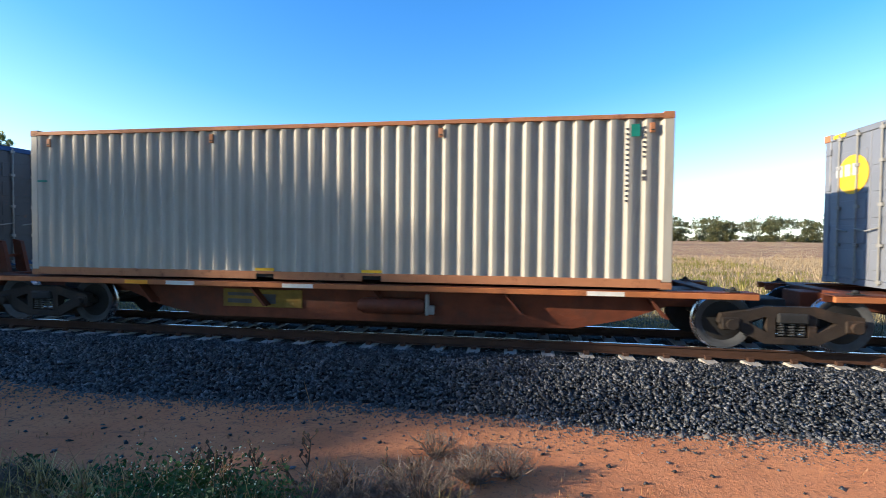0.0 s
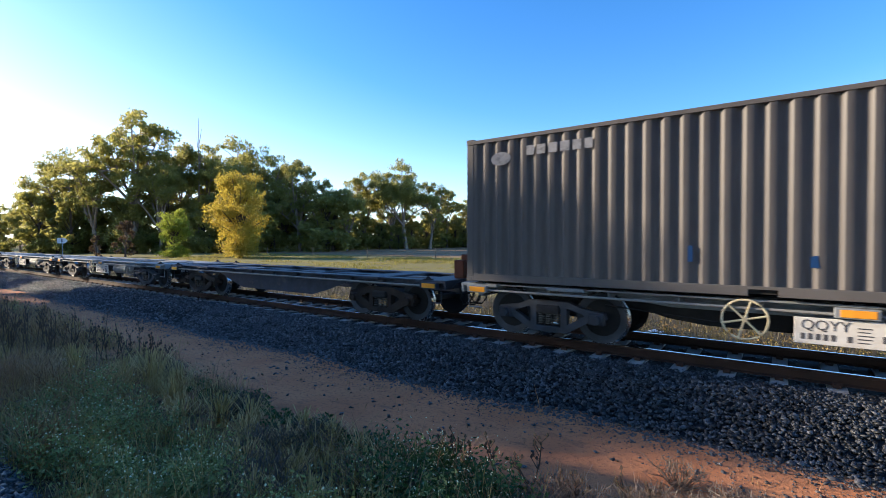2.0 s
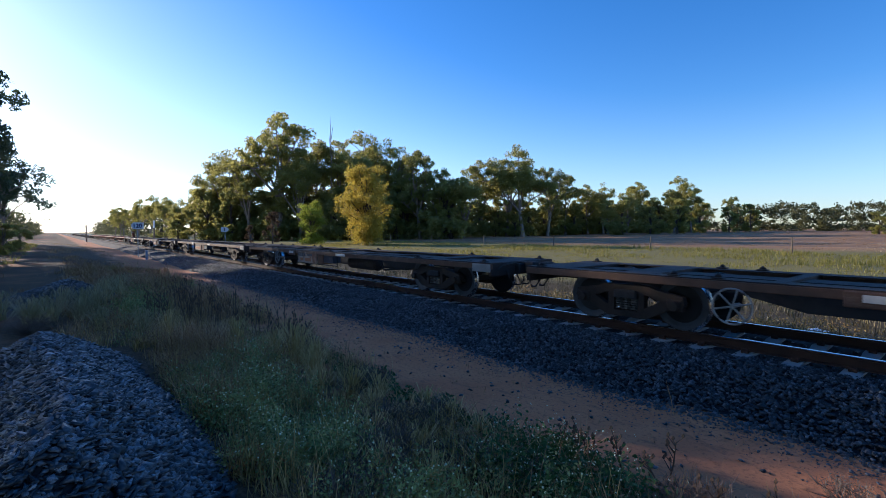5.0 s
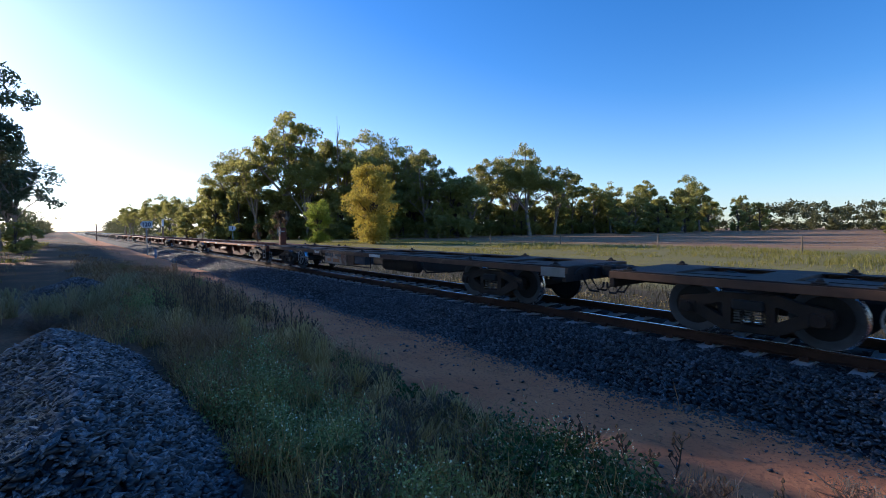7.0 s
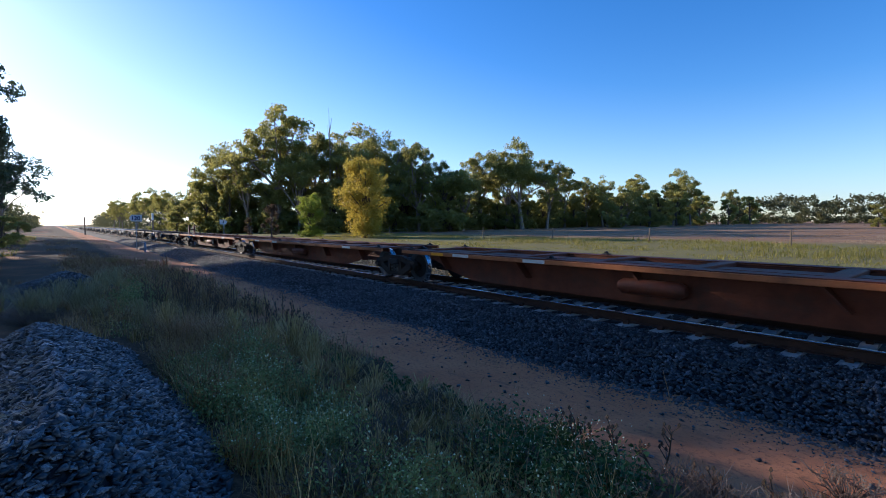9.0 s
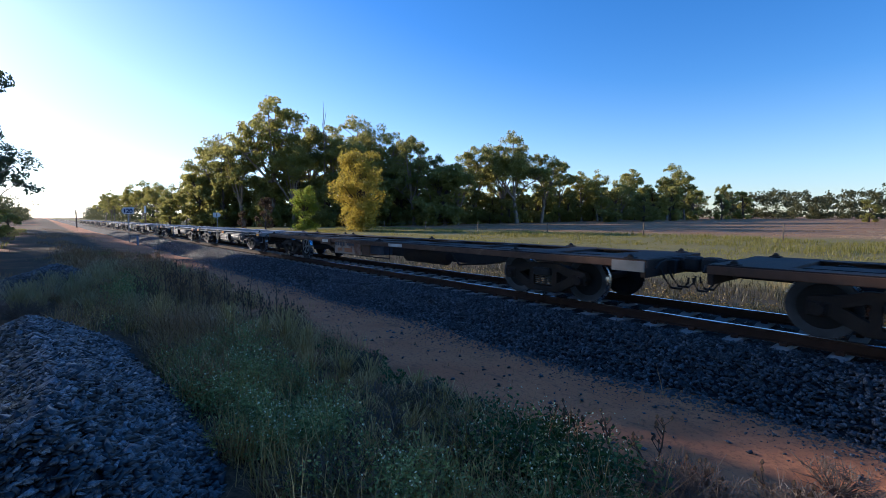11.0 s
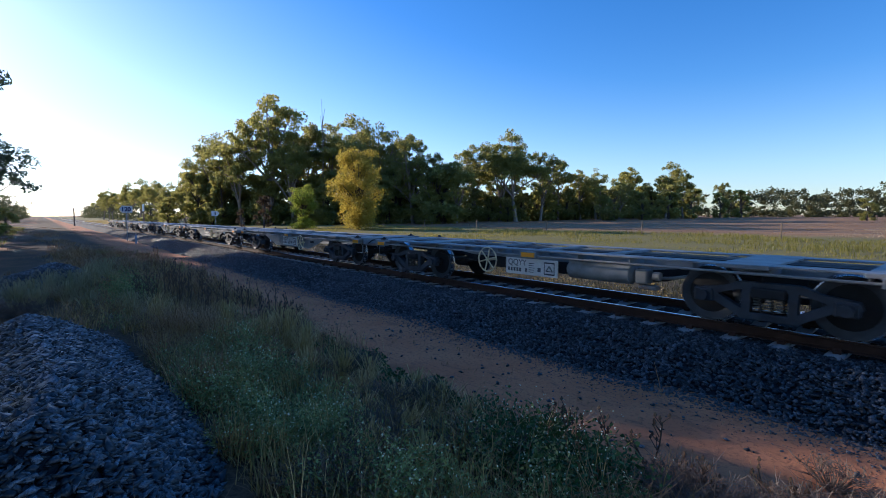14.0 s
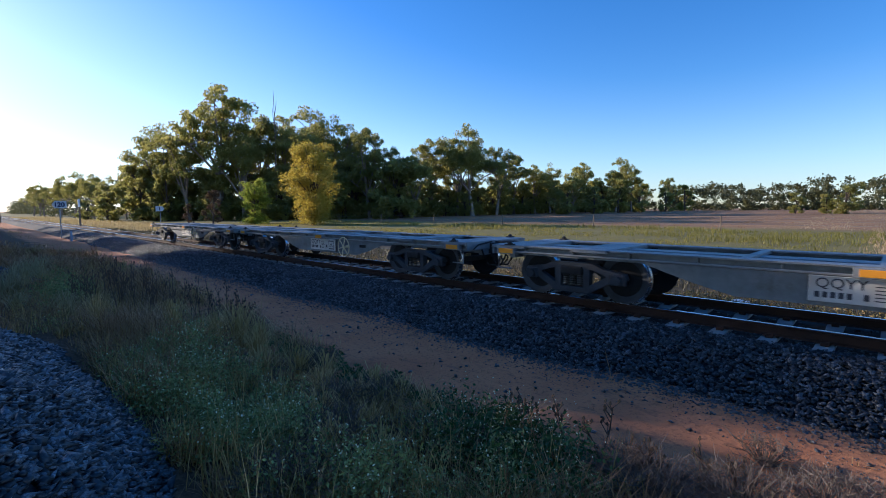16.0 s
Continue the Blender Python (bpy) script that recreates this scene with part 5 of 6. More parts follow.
def bush_tree(name, label, h, w, leaves, material, size=0.4, foot=0.12, cat="tree", full=1.0):
    """A full tree or shrub that carries leaves almost to the ground."""
    t = thing(name, label, cat, "trees beyond the line")
    wood = Shape().tube([(0, 0, -0.3), (0.02 * h, 0, 0.3 * h), (0, 0.02 * h, 0.8 * h)], [0.03 * h, 0.02 * h, 0.006 * h], 7)
    clumps = []
    for i in range(int(26 * full)):
        z = h * rng.uniform(foot, 0.92)
        k = math.sin(math.pi * min(1, (z / h) * 0.80 + 0.16)) ** 0.7
        a, r = rng.uniform(0, 2 * math.pi), w * k * rng.uniform(0.25, 0.85)
        p = Vector((r * math.cos(a), r * math.sin(a), z))
        clumps.append((p, w * rng.uniform(0.24, 0.40) * (0.85 + 0.15 * full)))
        wood.tube([(0, 0, z * 0.6), p], [0.008 * h, 0.003 * h], 4)
    part("trunk", wood, M_DARKBARK, t)
    tot = sum(r * r for _, r in clumps)
    part("crown", leaf_cards(in_clumps(clumps, leaves / tot, 0.2, 0.75), size, size * 0.5, 1.2, material, "crown"), None, t)
    return t


def plant_tree(proto, native_h, x, y, h, turn, first, stretch=1.0):
    k = h / native_h
    m = pose(x, y, float(ground_z(x, y)), 0, 0, turn) @ Matrix.Diagonal((k * stretch, k * stretch, k, 1))
    if first:
        proto.matrix_basis = m
        return proto
    sc = proto.scale.copy()
    proto.scale = (1, 1, 1)
    made = copy_thing(proto, m)
    proto.scale = sc
    return made


GUM_LABEL = "tall spreading gum tree with olive-green foliage lit from one side"
gums = [gum_tree("gum_tree", GUM_LABEL, 22.0, 8.5, 12000, M_GUM, bare=0.3), gum_tree("gum_tree", GUM_LABEL, 22.0, 9.5, 13200, M_GUM, bare=0.26),
        gum_tree("gum_tree", GUM_LABEL, 22.0, 8.0, 11600, M_DARKGUM, bare=0.22), gum_tree("gum_tree", GUM_LABEL, 22.0, 9.0, 12000, M_GUM, bare=0.2),
        gum_tree("gum_tree", "unseen gum tree added behind the camera to hold back sky light", 22.0, 9.5, 3200, M_DARKGUM, bare=0.2, size=0.95)]
planted = set()


shaded_crowns = {}


def gum(i, x, y, h, turn=0.0, stretch=1.0, dark=False):
    made = plant_tree(gums[i], 22.0, x, y, h, turn, i not in planted, stretch)
    planted.add(i)
    if dark:                                    # backlit shade put into the leaf colour: dark blue-green, little light through
        tagged(made, "near-side gum tree, its blue-green leaves darkened as in shade")
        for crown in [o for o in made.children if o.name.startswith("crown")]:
            if i not in shaded_crowns:
                shaded_crowns[i] = crown.data.copy()
                shaded_crowns[i].materials[0] = M_SHADEGUM
            crown.data = shaded_crowns[i]


# main stand beyond the line
for i, x, y, h, turn in ((0, -102.5, 29, 29.6, 20), (1, -98, 46, 27.2, 80), (2, -100, 37, 24.4, 10), (3, -90, 50.5, 24.0, 200), (2, -79, 51, 20.5, 140), (1, -125, 25, 23.5, 300), (3, -133, 22, 17.5, 40)):
    gum(i, x, y, h, turn)
for i, x, y, h, turn in ((1, -71, 75, 22.6, 150), (0, -80, 71, 19.5, 220), (3, -74, 59, 15.2, 90), (2, -72, 93, 16.6, 0), (3, -69, 106, 14.5, 260), (1, -60, 128, 17.0, 30), (0, -69, 125, 16.0, 130)):
    gum(i, x, y, h, turn)
for i, x, y, h, turn in ((2, -62, 180, 13.5, 60), (1, -67, 167, 11.0, 100), (3, -144, 21, 11.8, 10), (0, -171, 18.5, 12.5, 200), (1, -198, 17.4, 16.5, 80), (2, -265, 16, 14.0, 40), (0, -185, 20, 15.0, 70), (3, -160, 21, 13.0, 260), (1, -225, 17, 16.5, 20), (2, -245, 19, 15.0, 190), (3, -290, 17, 17.0, 100), (1, -330, 18, 17.0, 10), (0, -150, 30, 14.0, 310), (1, -64, 100, 9.0, 120)):
    gum(i, x, y, h, turn)
for i, x, y, h, turn in ((2, -108, 25, 21.5, 75), (3, -99, 33, 21.0, 15), (0, -97, 42, 24.0, 190), (1, -92, 48, 22.0, 250), (2, -75, 53, 16.0, 33), (3, -75, 74, 21.0, 66), (2, -70, 83, 18.0, 210), (0, -70, 100, 14.0, 155), (2, -58, 135, 14.0, 5), (3, -66, 113, 13.0, 95)):
    gum(i, x, y, h, turn)
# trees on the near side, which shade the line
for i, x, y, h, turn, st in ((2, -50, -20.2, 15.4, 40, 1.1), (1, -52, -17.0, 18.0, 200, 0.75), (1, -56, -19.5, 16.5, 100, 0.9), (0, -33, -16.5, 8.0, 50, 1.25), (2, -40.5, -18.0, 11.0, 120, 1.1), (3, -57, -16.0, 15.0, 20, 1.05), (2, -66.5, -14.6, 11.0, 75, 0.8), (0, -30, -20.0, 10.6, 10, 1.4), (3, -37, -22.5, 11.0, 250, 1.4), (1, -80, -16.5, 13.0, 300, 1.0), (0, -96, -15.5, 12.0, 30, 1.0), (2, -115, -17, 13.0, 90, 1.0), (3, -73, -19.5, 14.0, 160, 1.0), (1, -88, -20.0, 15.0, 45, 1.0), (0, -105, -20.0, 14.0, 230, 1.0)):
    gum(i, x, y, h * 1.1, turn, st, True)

# added trees, mostly unseen behind the camera, which hold back the sky's light from the near side of the train
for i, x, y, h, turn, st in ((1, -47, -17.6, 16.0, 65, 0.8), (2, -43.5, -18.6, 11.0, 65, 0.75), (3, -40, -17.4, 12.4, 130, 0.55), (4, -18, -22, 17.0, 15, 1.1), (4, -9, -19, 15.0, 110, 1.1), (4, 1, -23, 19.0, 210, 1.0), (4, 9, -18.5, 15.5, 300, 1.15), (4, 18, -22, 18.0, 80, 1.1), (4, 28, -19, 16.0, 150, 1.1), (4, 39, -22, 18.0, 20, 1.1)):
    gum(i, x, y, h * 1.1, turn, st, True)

wattle = bush_tree("wattle_tree", "rounded yellow-green tree catching the low sun", 13.2, 4.5, 22000, M_WATTLE, 0.32, 0.04, full=2.8)
plant_tree(wattle, 13.2, -60.3, 26.8, 12.6, 0, True)
lime = bush_tree("young_tree", "small bright green bushy tree in dry grass", 7.6, 2.7, 11000, M_LIME, 0.24, 0.04, full=2.4)
plant_tree(lime, 7.6, -74.8, 24.5, 7.6, 0, True)
scrub = [bush_tree("scrub_tree", "dense dark green scrub tree under the gums", 8.0, 3.6, 3000, M_DARKGUM, 0.52, 0.03), bush_tree("scrub_tree", "dense olive scrub tree under the gums", 8.0, 3.2, 2800, M_GUM, 0.52, 0.05)]
first = [True, True]
SCRUB_LINE = [(-135, 22), (-118, 27), (-103, 34), (-90, 45), (-78, 55), (-73, 72), (-71, 90), (-67, 106), (-61, 124), (-58, 148)]
for k in range(92):
    s = 9 * k / 91.001
    (ax, ay), (bx_, by_) = SCRUB_LINE[int(s)], SCRUB_LINE[int(s) + 1]
    f = s - int(s)
    back = 0.0 if s < 4.2 else 4.0
    x, y = ax + (bx_ - ax) * f + rng.uniform(-2, 4.5) - back, ay + (by_ - ay) * f + rng.uniform(-4.5, 3) + back
    h = rng.uniform(8.0, 14.5) * (0.95 if s < 4.5 else 0.68)
    j = int(rng.integers(0, 2)) if k > 1 else k
    plant_tree(scrub[j], 8.0, x, y, h, rng.uniform(0, 360), first[j], rng.uniform(0.9, 1.35))
    first[j] = False
# those with y below -16 are unseen, added to shade verge and heap
for x, y, h in ((-6, 108, 6.4), (-9, 109, 4.0), (-14, 110, 4.4), (-58, 96, 9), (-55, 104, 8), (-52, 112, 9), (-50, 121, 8), (-47, 132, 7), (-45, 142, 8), (-128, 14, 7), (-138, 16, 8), (-152, 14, 6), (-61, 120, 6), (-58, -12.9, 3.0), (-76, -12.6, 3.2), (-66, -13.2, 2.4), (-25, -17.0, 8.0), (-28.5, -16.4, 9.0), (-31.2, -17.0, 10.4), (-29, -19.2, 9.5), (-34.2, -19.0, 10.0), (-37, -18.0, 9.0), (-40, -19.6, 10.5), (-43.5, -18.4, 10.5), (-32, -21.5, 10.0), (-28, -22.5, 9.0), (-46.5, -20.5, 11.5), (-23, -17.2, 6.0)):
    plant_tree(scrub[int(rng.integers(0, 2))], 8.0, x, y, h, rng.uniform(0, 360), False, 1.2)
for x, y, h, st in ((-33.5, -18.0, 12.2, 0.62), (-37.5, -19.2, 13.2, 0.62), (-29.2, -17.0, 10.4, 0.6), (-26.2, -16.6, 9.4, 0.6), (-31.5, -16.4, 10.2, 0.5)):
    plant_tree(scrub[0], 8.0, x, y, h, 40 * h, False, st)       # unseen scrub, added to screen the verge from the low sun
for k in range(34):
    s = 3.2 + 5.7 * k / 34
    (ax, ay), (bx_, by_) = SCRUB_LINE[int(s)], SCRUB_LINE[int(s) + 1]
    f = s - int(s)
    plant_tree(scrub[k % 2], 8.0, ax + (bx_ - ax) * f - 9 + rng.uniform(-2, 2), ay + (by_ - ay) * f + 7 + rng.uniform(-2, 2), rng.uniform(6.5, 9.0), rng.uniform(0, 360), False, 1.5)
brown = bush_tree("dead_scrub", "brown half-dead shrub at the edge of the trees", 5.0, 1.6, 1500, M_DRYBUSH, 0.3, 0.05, "shrub")
plant_tree(brown, 5.0, -82, 20.5, 6.0, 0, True)
plant_tree(brown, 5.0, -88, 18.5, 3.6, 60, False)
# bare broken top that stands above the crowns
snag = thing("dead_tree", "bare grey dead tree rising above the green crowns", "tree")
s = Shape().tube([(0, 0, -0.3), (0.3, 0, 9), (0.1, 0.2, 18), (-0.1, 0.2, 27.5)], [0.26, 0.18, 0.10, 0.03], 7)
for z, dx, dz in ((17, 1.4, 4.5), (20, -1.2, 4.0), (22, 0.8, 3.2)):
    s.tube([(0.05, 0.2, z), (dx * 0.6, 0.3, z + dz * 0.5), (dx, 0.4, z + dz)], [0.09, 0.06, 0.025], 5)
part("trunk", s, M_BARK, snag)
snag.location = (-95.5, 38.5, -0.25)


def far_wood(name, trees, leaf, per, label):
    pts = []
    for x, y, h in trees:
        g = float(ground_z(x, y))
        cl = [((x + rng.normal(0, h * 0.20), y + rng.normal(0, h * 0.20), g + h * (rng.uniform(0.04, 0.20) if i < 5 else rng.uniform(0.28, 0.84))), h * rng.uniform(0.16, 0.28)) for i in range(14)]
        pts.append(in_clumps(cl, per / sum(r * r for _, r in cl), 0.25, 0.7))
    setting(name, leaf_cards(np.concatenate(pts), leaf, leaf * 0.55, 1.2, M_FARGUM, name), None, label, "woodland", "stuff")


band = [(x + rng.uniform(-3, 3), 172 + rng.uniform(-8, 26) + 0.05 * abs(x), rng.uniform(7, 12.5)) for x in np.arange(-70, 260, 3.6)]
band += [(x, 215 + rng.uniform(-10, 20), rng.uniform(9, 13)) for x in np.arange(-60, 300, 6.0)]
far_wood("far_woods", band, 0.8, 880, "line of gum trees along the far edge of the paddock")
lane = [(x + rng.uniform(-4, 4), 15 + rng.uniform(0, 22) + 0.02 * abs(x), rng.uniform(11, 18)) for x in np.arange(-900, -200, 6.5)]
lane += [(x + rng.uniform(-4, 4), -15 - rng.uniform(0, 14) - 0.012 * abs(x), rng.uniform(8, 14)) for x in np.arange(-900, -120, 8.0)]
far_wood("lineside_woods", lane, 1.0, 260, "gum trees receding along both sides of the railway")


# ---- grass and weeds ----
rng = np.random.default_rng(5)


def tufts(name, x, y, z, height, width, lean, material, label, per=7, kind="stuff", spread=0.06):
    """Curved blades: per blades about every point."""
    n = len(x) * per
    cx, cy = np.repeat(x, per) + rng.normal(0, spread, n), np.repeat(y, per) + rng.normal(0, spread, n)
    cz = np.repeat(z, per)
    h = np.repeat(height, per) * rng.uniform(0.55, 1.1, n)
    a = rng.uniform(0, 2 * math.pi, n)
    ln = lean * rng.uniform(0.2, 1.3, n) * h
    dx, dy = np.cos(a) * ln, np.sin(a) * ln
    wx, wy = -np.sin(a) * width, np.cos(a) * width
    p0 = np.stack([cx - wx, cy - wy, cz - 0.02], -1)
    p1 = np.stack([cx + wx, cy + wy, cz - 0.02], -1)
    p2 = np.stack([cx + dx * 0.4 + wx * 0.8, cy + dy * 0.4 + wy * 0.8, cz + h * 0.62], -1)
    p3 = np.stack([cx + dx * 0.4 - wx * 0.8, cy + dy * 0.4 - wy * 0.8, cz + h * 0.62], -1)
    p4 = np.stack([cx + dx, cy + dy, cz + h], -1)
    v = np.stack([p0, p1, p2, p3, p4], 1).reshape(-1, 3)
    b = np.arange(n)[:, None] * 5
    f = np.concatenate([b + np.array([[0, 1, 2]]), b + np.array([[0, 2, 3]]), b + np.array([[3, 2, 4]])])
    return setting(name, array_mesh(name, v, f, material), None, label, "grass", kind)


def verge_edge(x):
    return np.interp(x, [-45, -14, -7.5, -4.5, -2.6, 0, 2.6], [-4.5, -4.7, -5.1, -5.6, -5.75, -5.6, -5.5])


STRAW_SPOTS = [(-6.6, -6.1, 1.15), (-6.1, -5.95, 0.9), (-7.1, -6.3, 0.9), (-5.7, -6.25, 0.8), (-4.5, -6.2, 0.75), (-4.1, -6.0, 0.7), (-3.7, -6.35, 0.65), (-4.9, -6.5, 0.7), (-3.2, -6.15, 0.6), (-3.0, -6.75, 0.6), (-2.5, -6.5, 0.55), (-2.3, -7.1, 0.6), (-8.4, -6.6, 1.0), (-9.5, -7.6, 1.0), (-2.9, -5.7, 0.6), (-3.5, -5.65, 0.6), (-2.4, -5.75, 0.55), (-1.8, -6.0, 0.5), (-1.9, -6.8, 0.55)]


def verge_points(n, x0, x1, depth=2.6, bias=1.0):
    x = rng.uniform(x0, x1, n)
    e = verge_edge(x) + 0.25 * np.sin(1.9 * x) + rng.normal(0, 0.10, n)
    y = e - depth * rng.uniform(0, 1, n) ** bias
    on_heap = (np.abs(x + 4.9) < 3.5) & (np.abs(y + 9.15) < 1.02)
    near = (x - 1.25) ** 2 + (y + 9.3) ** 2 < 1.6 ** 2
    for cx, cy, q in STRAW_SPOTS:               # a tussock keeps the ground about it to itself
        near |= (x - cx) ** 2 + (y - cy) ** 2 < (0.42 * q) ** 2
    k = ~(on_heap | near)
    return x[k], y[k]


def patch(x, y, seed):
    return np.array([noise.noise(Vector((a * 0.55 + seed, b * 0.55, seed * 1.7))) for a, b in zip(x, y)])


def greenness(x, y):
    """Where leafy weeds outgrow the dry grass."""
    g = 1.1 * np.exp(-((x + 3.7) / 2.4) ** 2 - ((y + 7.3) / 1.1) ** 2) + 0.8 * np.exp(-((x + 1.0) / 0.8) ** 2 - ((y + 6.3) / 0.5) ** 2) + 0.55 * np.exp(-((x + 14) / 3.5) ** 2 - ((y + 7.5) / 1.2) ** 2)
    return g + 0.55 * patch(x, y, 3.0)


x, y = np.concatenate([verge_points(2600, -34, -9, 4.2), verge_points(3300, -9, 1.2, 3.4, 0.8)], 1)
q = greenness(x, y) + rng.normal(0, 0.16, len(x))
tall = np.clip(0.75 + 1.5 * patch(x * 1.6, y * 1.6, 8.0), 0.25, 1.5)
k = (q < 0.55) & (patch(x * 2.2, y * 2.2, 44.0) > -0.22)
for near in (True, False):
    j = k & ((x > -12) == near)
    tufts("dry_grass", x[j], y[j], ground_z(x[j], y[j]), (rng.uniform(0.16, 0.50, len(x)) * tall)[j], 0.0045 if near else 0.010, 1.15, M_DRYGRASS, "tangled brown dry grass on the verge", 10, spread=0.05)
k = (q > 0.2) & (q < 0.8)
tufts("green_grass", x[k], y[k], ground_z(x[k], y[k]), rng.uniform(0.16, 0.42, k.sum()), 0.0042, 1.0, M_WEED, "long green grass among dry stalks", 7)


sx, sy = np.concatenate([verge_points(500, -22, -9, 3.8), verge_points(900, -9, 0.8, 3.2, 0.8)], 1)
tufts("straw_stems", sx, sy, ground_z(sx, sy), rng.uniform(0.3, 0.72, len(sx)) * (0.8 + 0.6 * patch(sx, sy, 17.0)), 0.0036, 0.55, M_STRAW, "single bleached stems standing above the weeds", 3, spread=0.08)


def tussocks(spots, height, blades, width, material, label):
    """Fountains of long blades that rise, arch over and hang."""
    for cx, cy, k in spots:
        n = int(blades * k)
        a = rng.uniform(0, 2 * math.pi, n)
        h, reach = height * k * rng.uniform(0.55, 1.15, n), height * k * rng.uniform(0.15, 1.0, n)
        bx0, by0 = cx + rng.normal(0, 0.05 * k, n), cy + rng.normal(0, 0.05 * k, n)
        rows = []
        for f, up, w in ((0.0, 0.0, 1.0), (0.22, 0.55, 0.9), (0.6, 0.95, 0.7), (1.0, 0.86, 0.15)):
            px, py = bx0 + np.cos(a) * reach * f, by0 + np.sin(a) * reach * f
            pz = ground_z(bx0, by0) - 0.02 + h * (up - 0.25 * f * reach / h * (f > 0.9))
            ox, oy = -np.sin(a) * width * w, np.cos(a) * width * w
            rows += [np.stack([px - ox, py - oy, pz], -1), np.stack([px + ox, py + oy, pz], -1)]
        v = np.stack(rows, 1).reshape(-1, 3)
        b = np.arange(n)[:, None] * 8
        f = np.concatenate([b + np.array([[i, i + 1, i + 3, i + 2]]) for i in (0, 2, 4)])
        ob = thing("grass_tussock", label, "grass", "grass tussocks on the verge")
        tagged(part("foliage", array_mesh("foliage", v, f, material), None, ob), kind="stuff")


tussocks(STRAW_SPOTS, 0.60, 120, 0.006, M_STRAW, "arching tussock of pale straw-coloured grass")
tussocks([(-12.6, -9.8, 1.0), (-12.2, -9.4, 0.9), (-13.1, -9.6, 1.0), (-13.4, -8.8, 1.1), (-14.1, -8.5, 1.1), (-12.9, -8.9, 0.9), (-14.6, -9.2, 1.0), (-15.6, -8.2, 1.1), (-11.4, -8.6, 0.8), (-10.6, -7.9, 0.8), (-16.8, -7.8, 1.2), (-12.9, -10.6, 1.0), (-14.0, -10.4, 1.1)], 0.65, 110, 0.008, M_VERGEGRASS, "dense tussock of pinkish dry grass")


def herbs(name, x, y, height, leaf, count, material, label, flowers=0):
    """Leafy weeds: leaves on a loose dome over each root, with pale flower heads on some."""
    n = len(x)
    hh = np.repeat(height, count)
    r = np.repeat(height * 0.55, count)
    a, d = rng.uniform(0, 2 * math.pi, n * count), np.sqrt(rng.uniform(0, 1, n * count))
    px, py = np.repeat(x, count) + r * d * np.cos(a), np.repeat(y, count) + r * d * np.sin(a)
    pz = ground_z(px, py) + hh * rng.uniform(0.08, 1.0, n * count) * (1 - 0.45 * d * d)
    setting(name, leaf_cards(np.stack([px, py, pz], -1), leaf, leaf * 0.45, 0.8, material, name), None, label, "weeds", "stuff")
    if flowers:
        pick = rng.choice(n * count, flowers, replace=False)
        c = np.stack([px[pick], py[pick], ground_z(px[pick], py[pick]) + hh[pick] * rng.uniform(0.85, 1.15, flowers)], -1)
        setting(name + "_flowers", leaf_cards(c, 0.018, 0.016, 1.0, M_FLOWER, name + "_flowers"), None, "tiny pale yellow flower heads above the weeds", "flowers", "stuff")


def weed_clumps(name, x, y, height, wide, count, leaf, material, label, flowers=0):
    """Bushy weeds: fine leaves thick on the skin of each clump, thin stems inside, tiny flower heads on top."""
    n = len(x)
    m = n * count
    a, e = rng.uniform(0, 2 * math.pi, m), np.arcsin(rng.uniform(0.0, 1, m))
    r = (0.45 + 0.55 * np.sqrt(rng.uniform(0, 1, m))) * (1 + 0.22 * np.sin(3 * a + np.repeat(rng.uniform(0, 6, n), count)) + rng.normal(0, 0.10, m))
    hh, ww = np.repeat(height, count), np.repeat(wide, count)
    px, py = np.repeat(x, count) + ww * r * np.cos(a) * np.cos(e), np.repeat(y, count) + ww * r * np.sin(a) * np.cos(e)
    pz = ground_z(px, py) + hh * r * np.sin(e) + 0.02
    setting(name, leaf_cards(np.stack([px, py, pz], -1), leaf, leaf * 0.42, 0.9, material, name), None, label, "weeds", "stuff")
    if flowers:
        pick = rng.choice(m, flowers, replace=False, p=(np.sin(e) ** 2 * (r > 0.8)) / np.sum(np.sin(e) ** 2 * (r > 0.8)))
        c = np.stack([px[pick], py[pick], pz[pick] + 0.02], -1)
        setting(name + "_flowers", leaf_cards(c, 0.020, 0.018, 1.0, M_FLOWER, name + "_flowers"), None, "tiny pale yellow flower heads above the weeds", "flowers", "stuff")


x, y = np.concatenate([verge_points(1100, -26, -9, 4.2), verge_points(900, -9, 0.9, 3.3, 0.85)], 1)
g = greenness(x, y) + rng.normal(0, 0.12, len(x))
k = (g > 0.46) & (x > -11) & (patch(x * 2.0, y * 2.0, 51.0) > -0.16)
weed_clumps("leafy_weeds", x[k], y[k], rng.uniform(0.20, 0.50, k.sum()) * np.clip(0.9 + 1.3 * patch(x[k] * 1.5, y[k] * 1.5, 61.0), 0.4, 1.6), rng.uniform(0.14, 0.32, k.sum()), 210, 0.040, M_LEAFWEED, "low bushy green weeds on the verge", 1500)
k = (g > 0.50) & (x <= -11)
weed_clumps("leafy_weeds", x[k], y[k], rng.uniform(0.25, 0.6, k.sum()), rng.uniform(0.2, 0.4, k.sum()), 90, 0.08, M_LEAFWEED, "low bushy green weeds beside the far stone heap")
k = (g <= 0.50) & (patch(x * 2.0, y * 2.0, 71.0) > -0.15)
weed_clumps("dry_weeds", x[k], y[k], rng.uniform(0.14, 0.45, k.sum()), rng.uniform(0.12, 0.30, k.sum()), 50, 0.045, M_DRYLEAF, "withered brown weeds on the verge")
x, y = rng.normal(-1.15, 0.42, 60), rng.normal(-5.95, 0.26, 60)
herbs("dark_herb", x, y, rng.uniform(0.3, 0.62, 60), 0.058, 95, M_HERB, "dark green broad-leaved weed clump", 260)
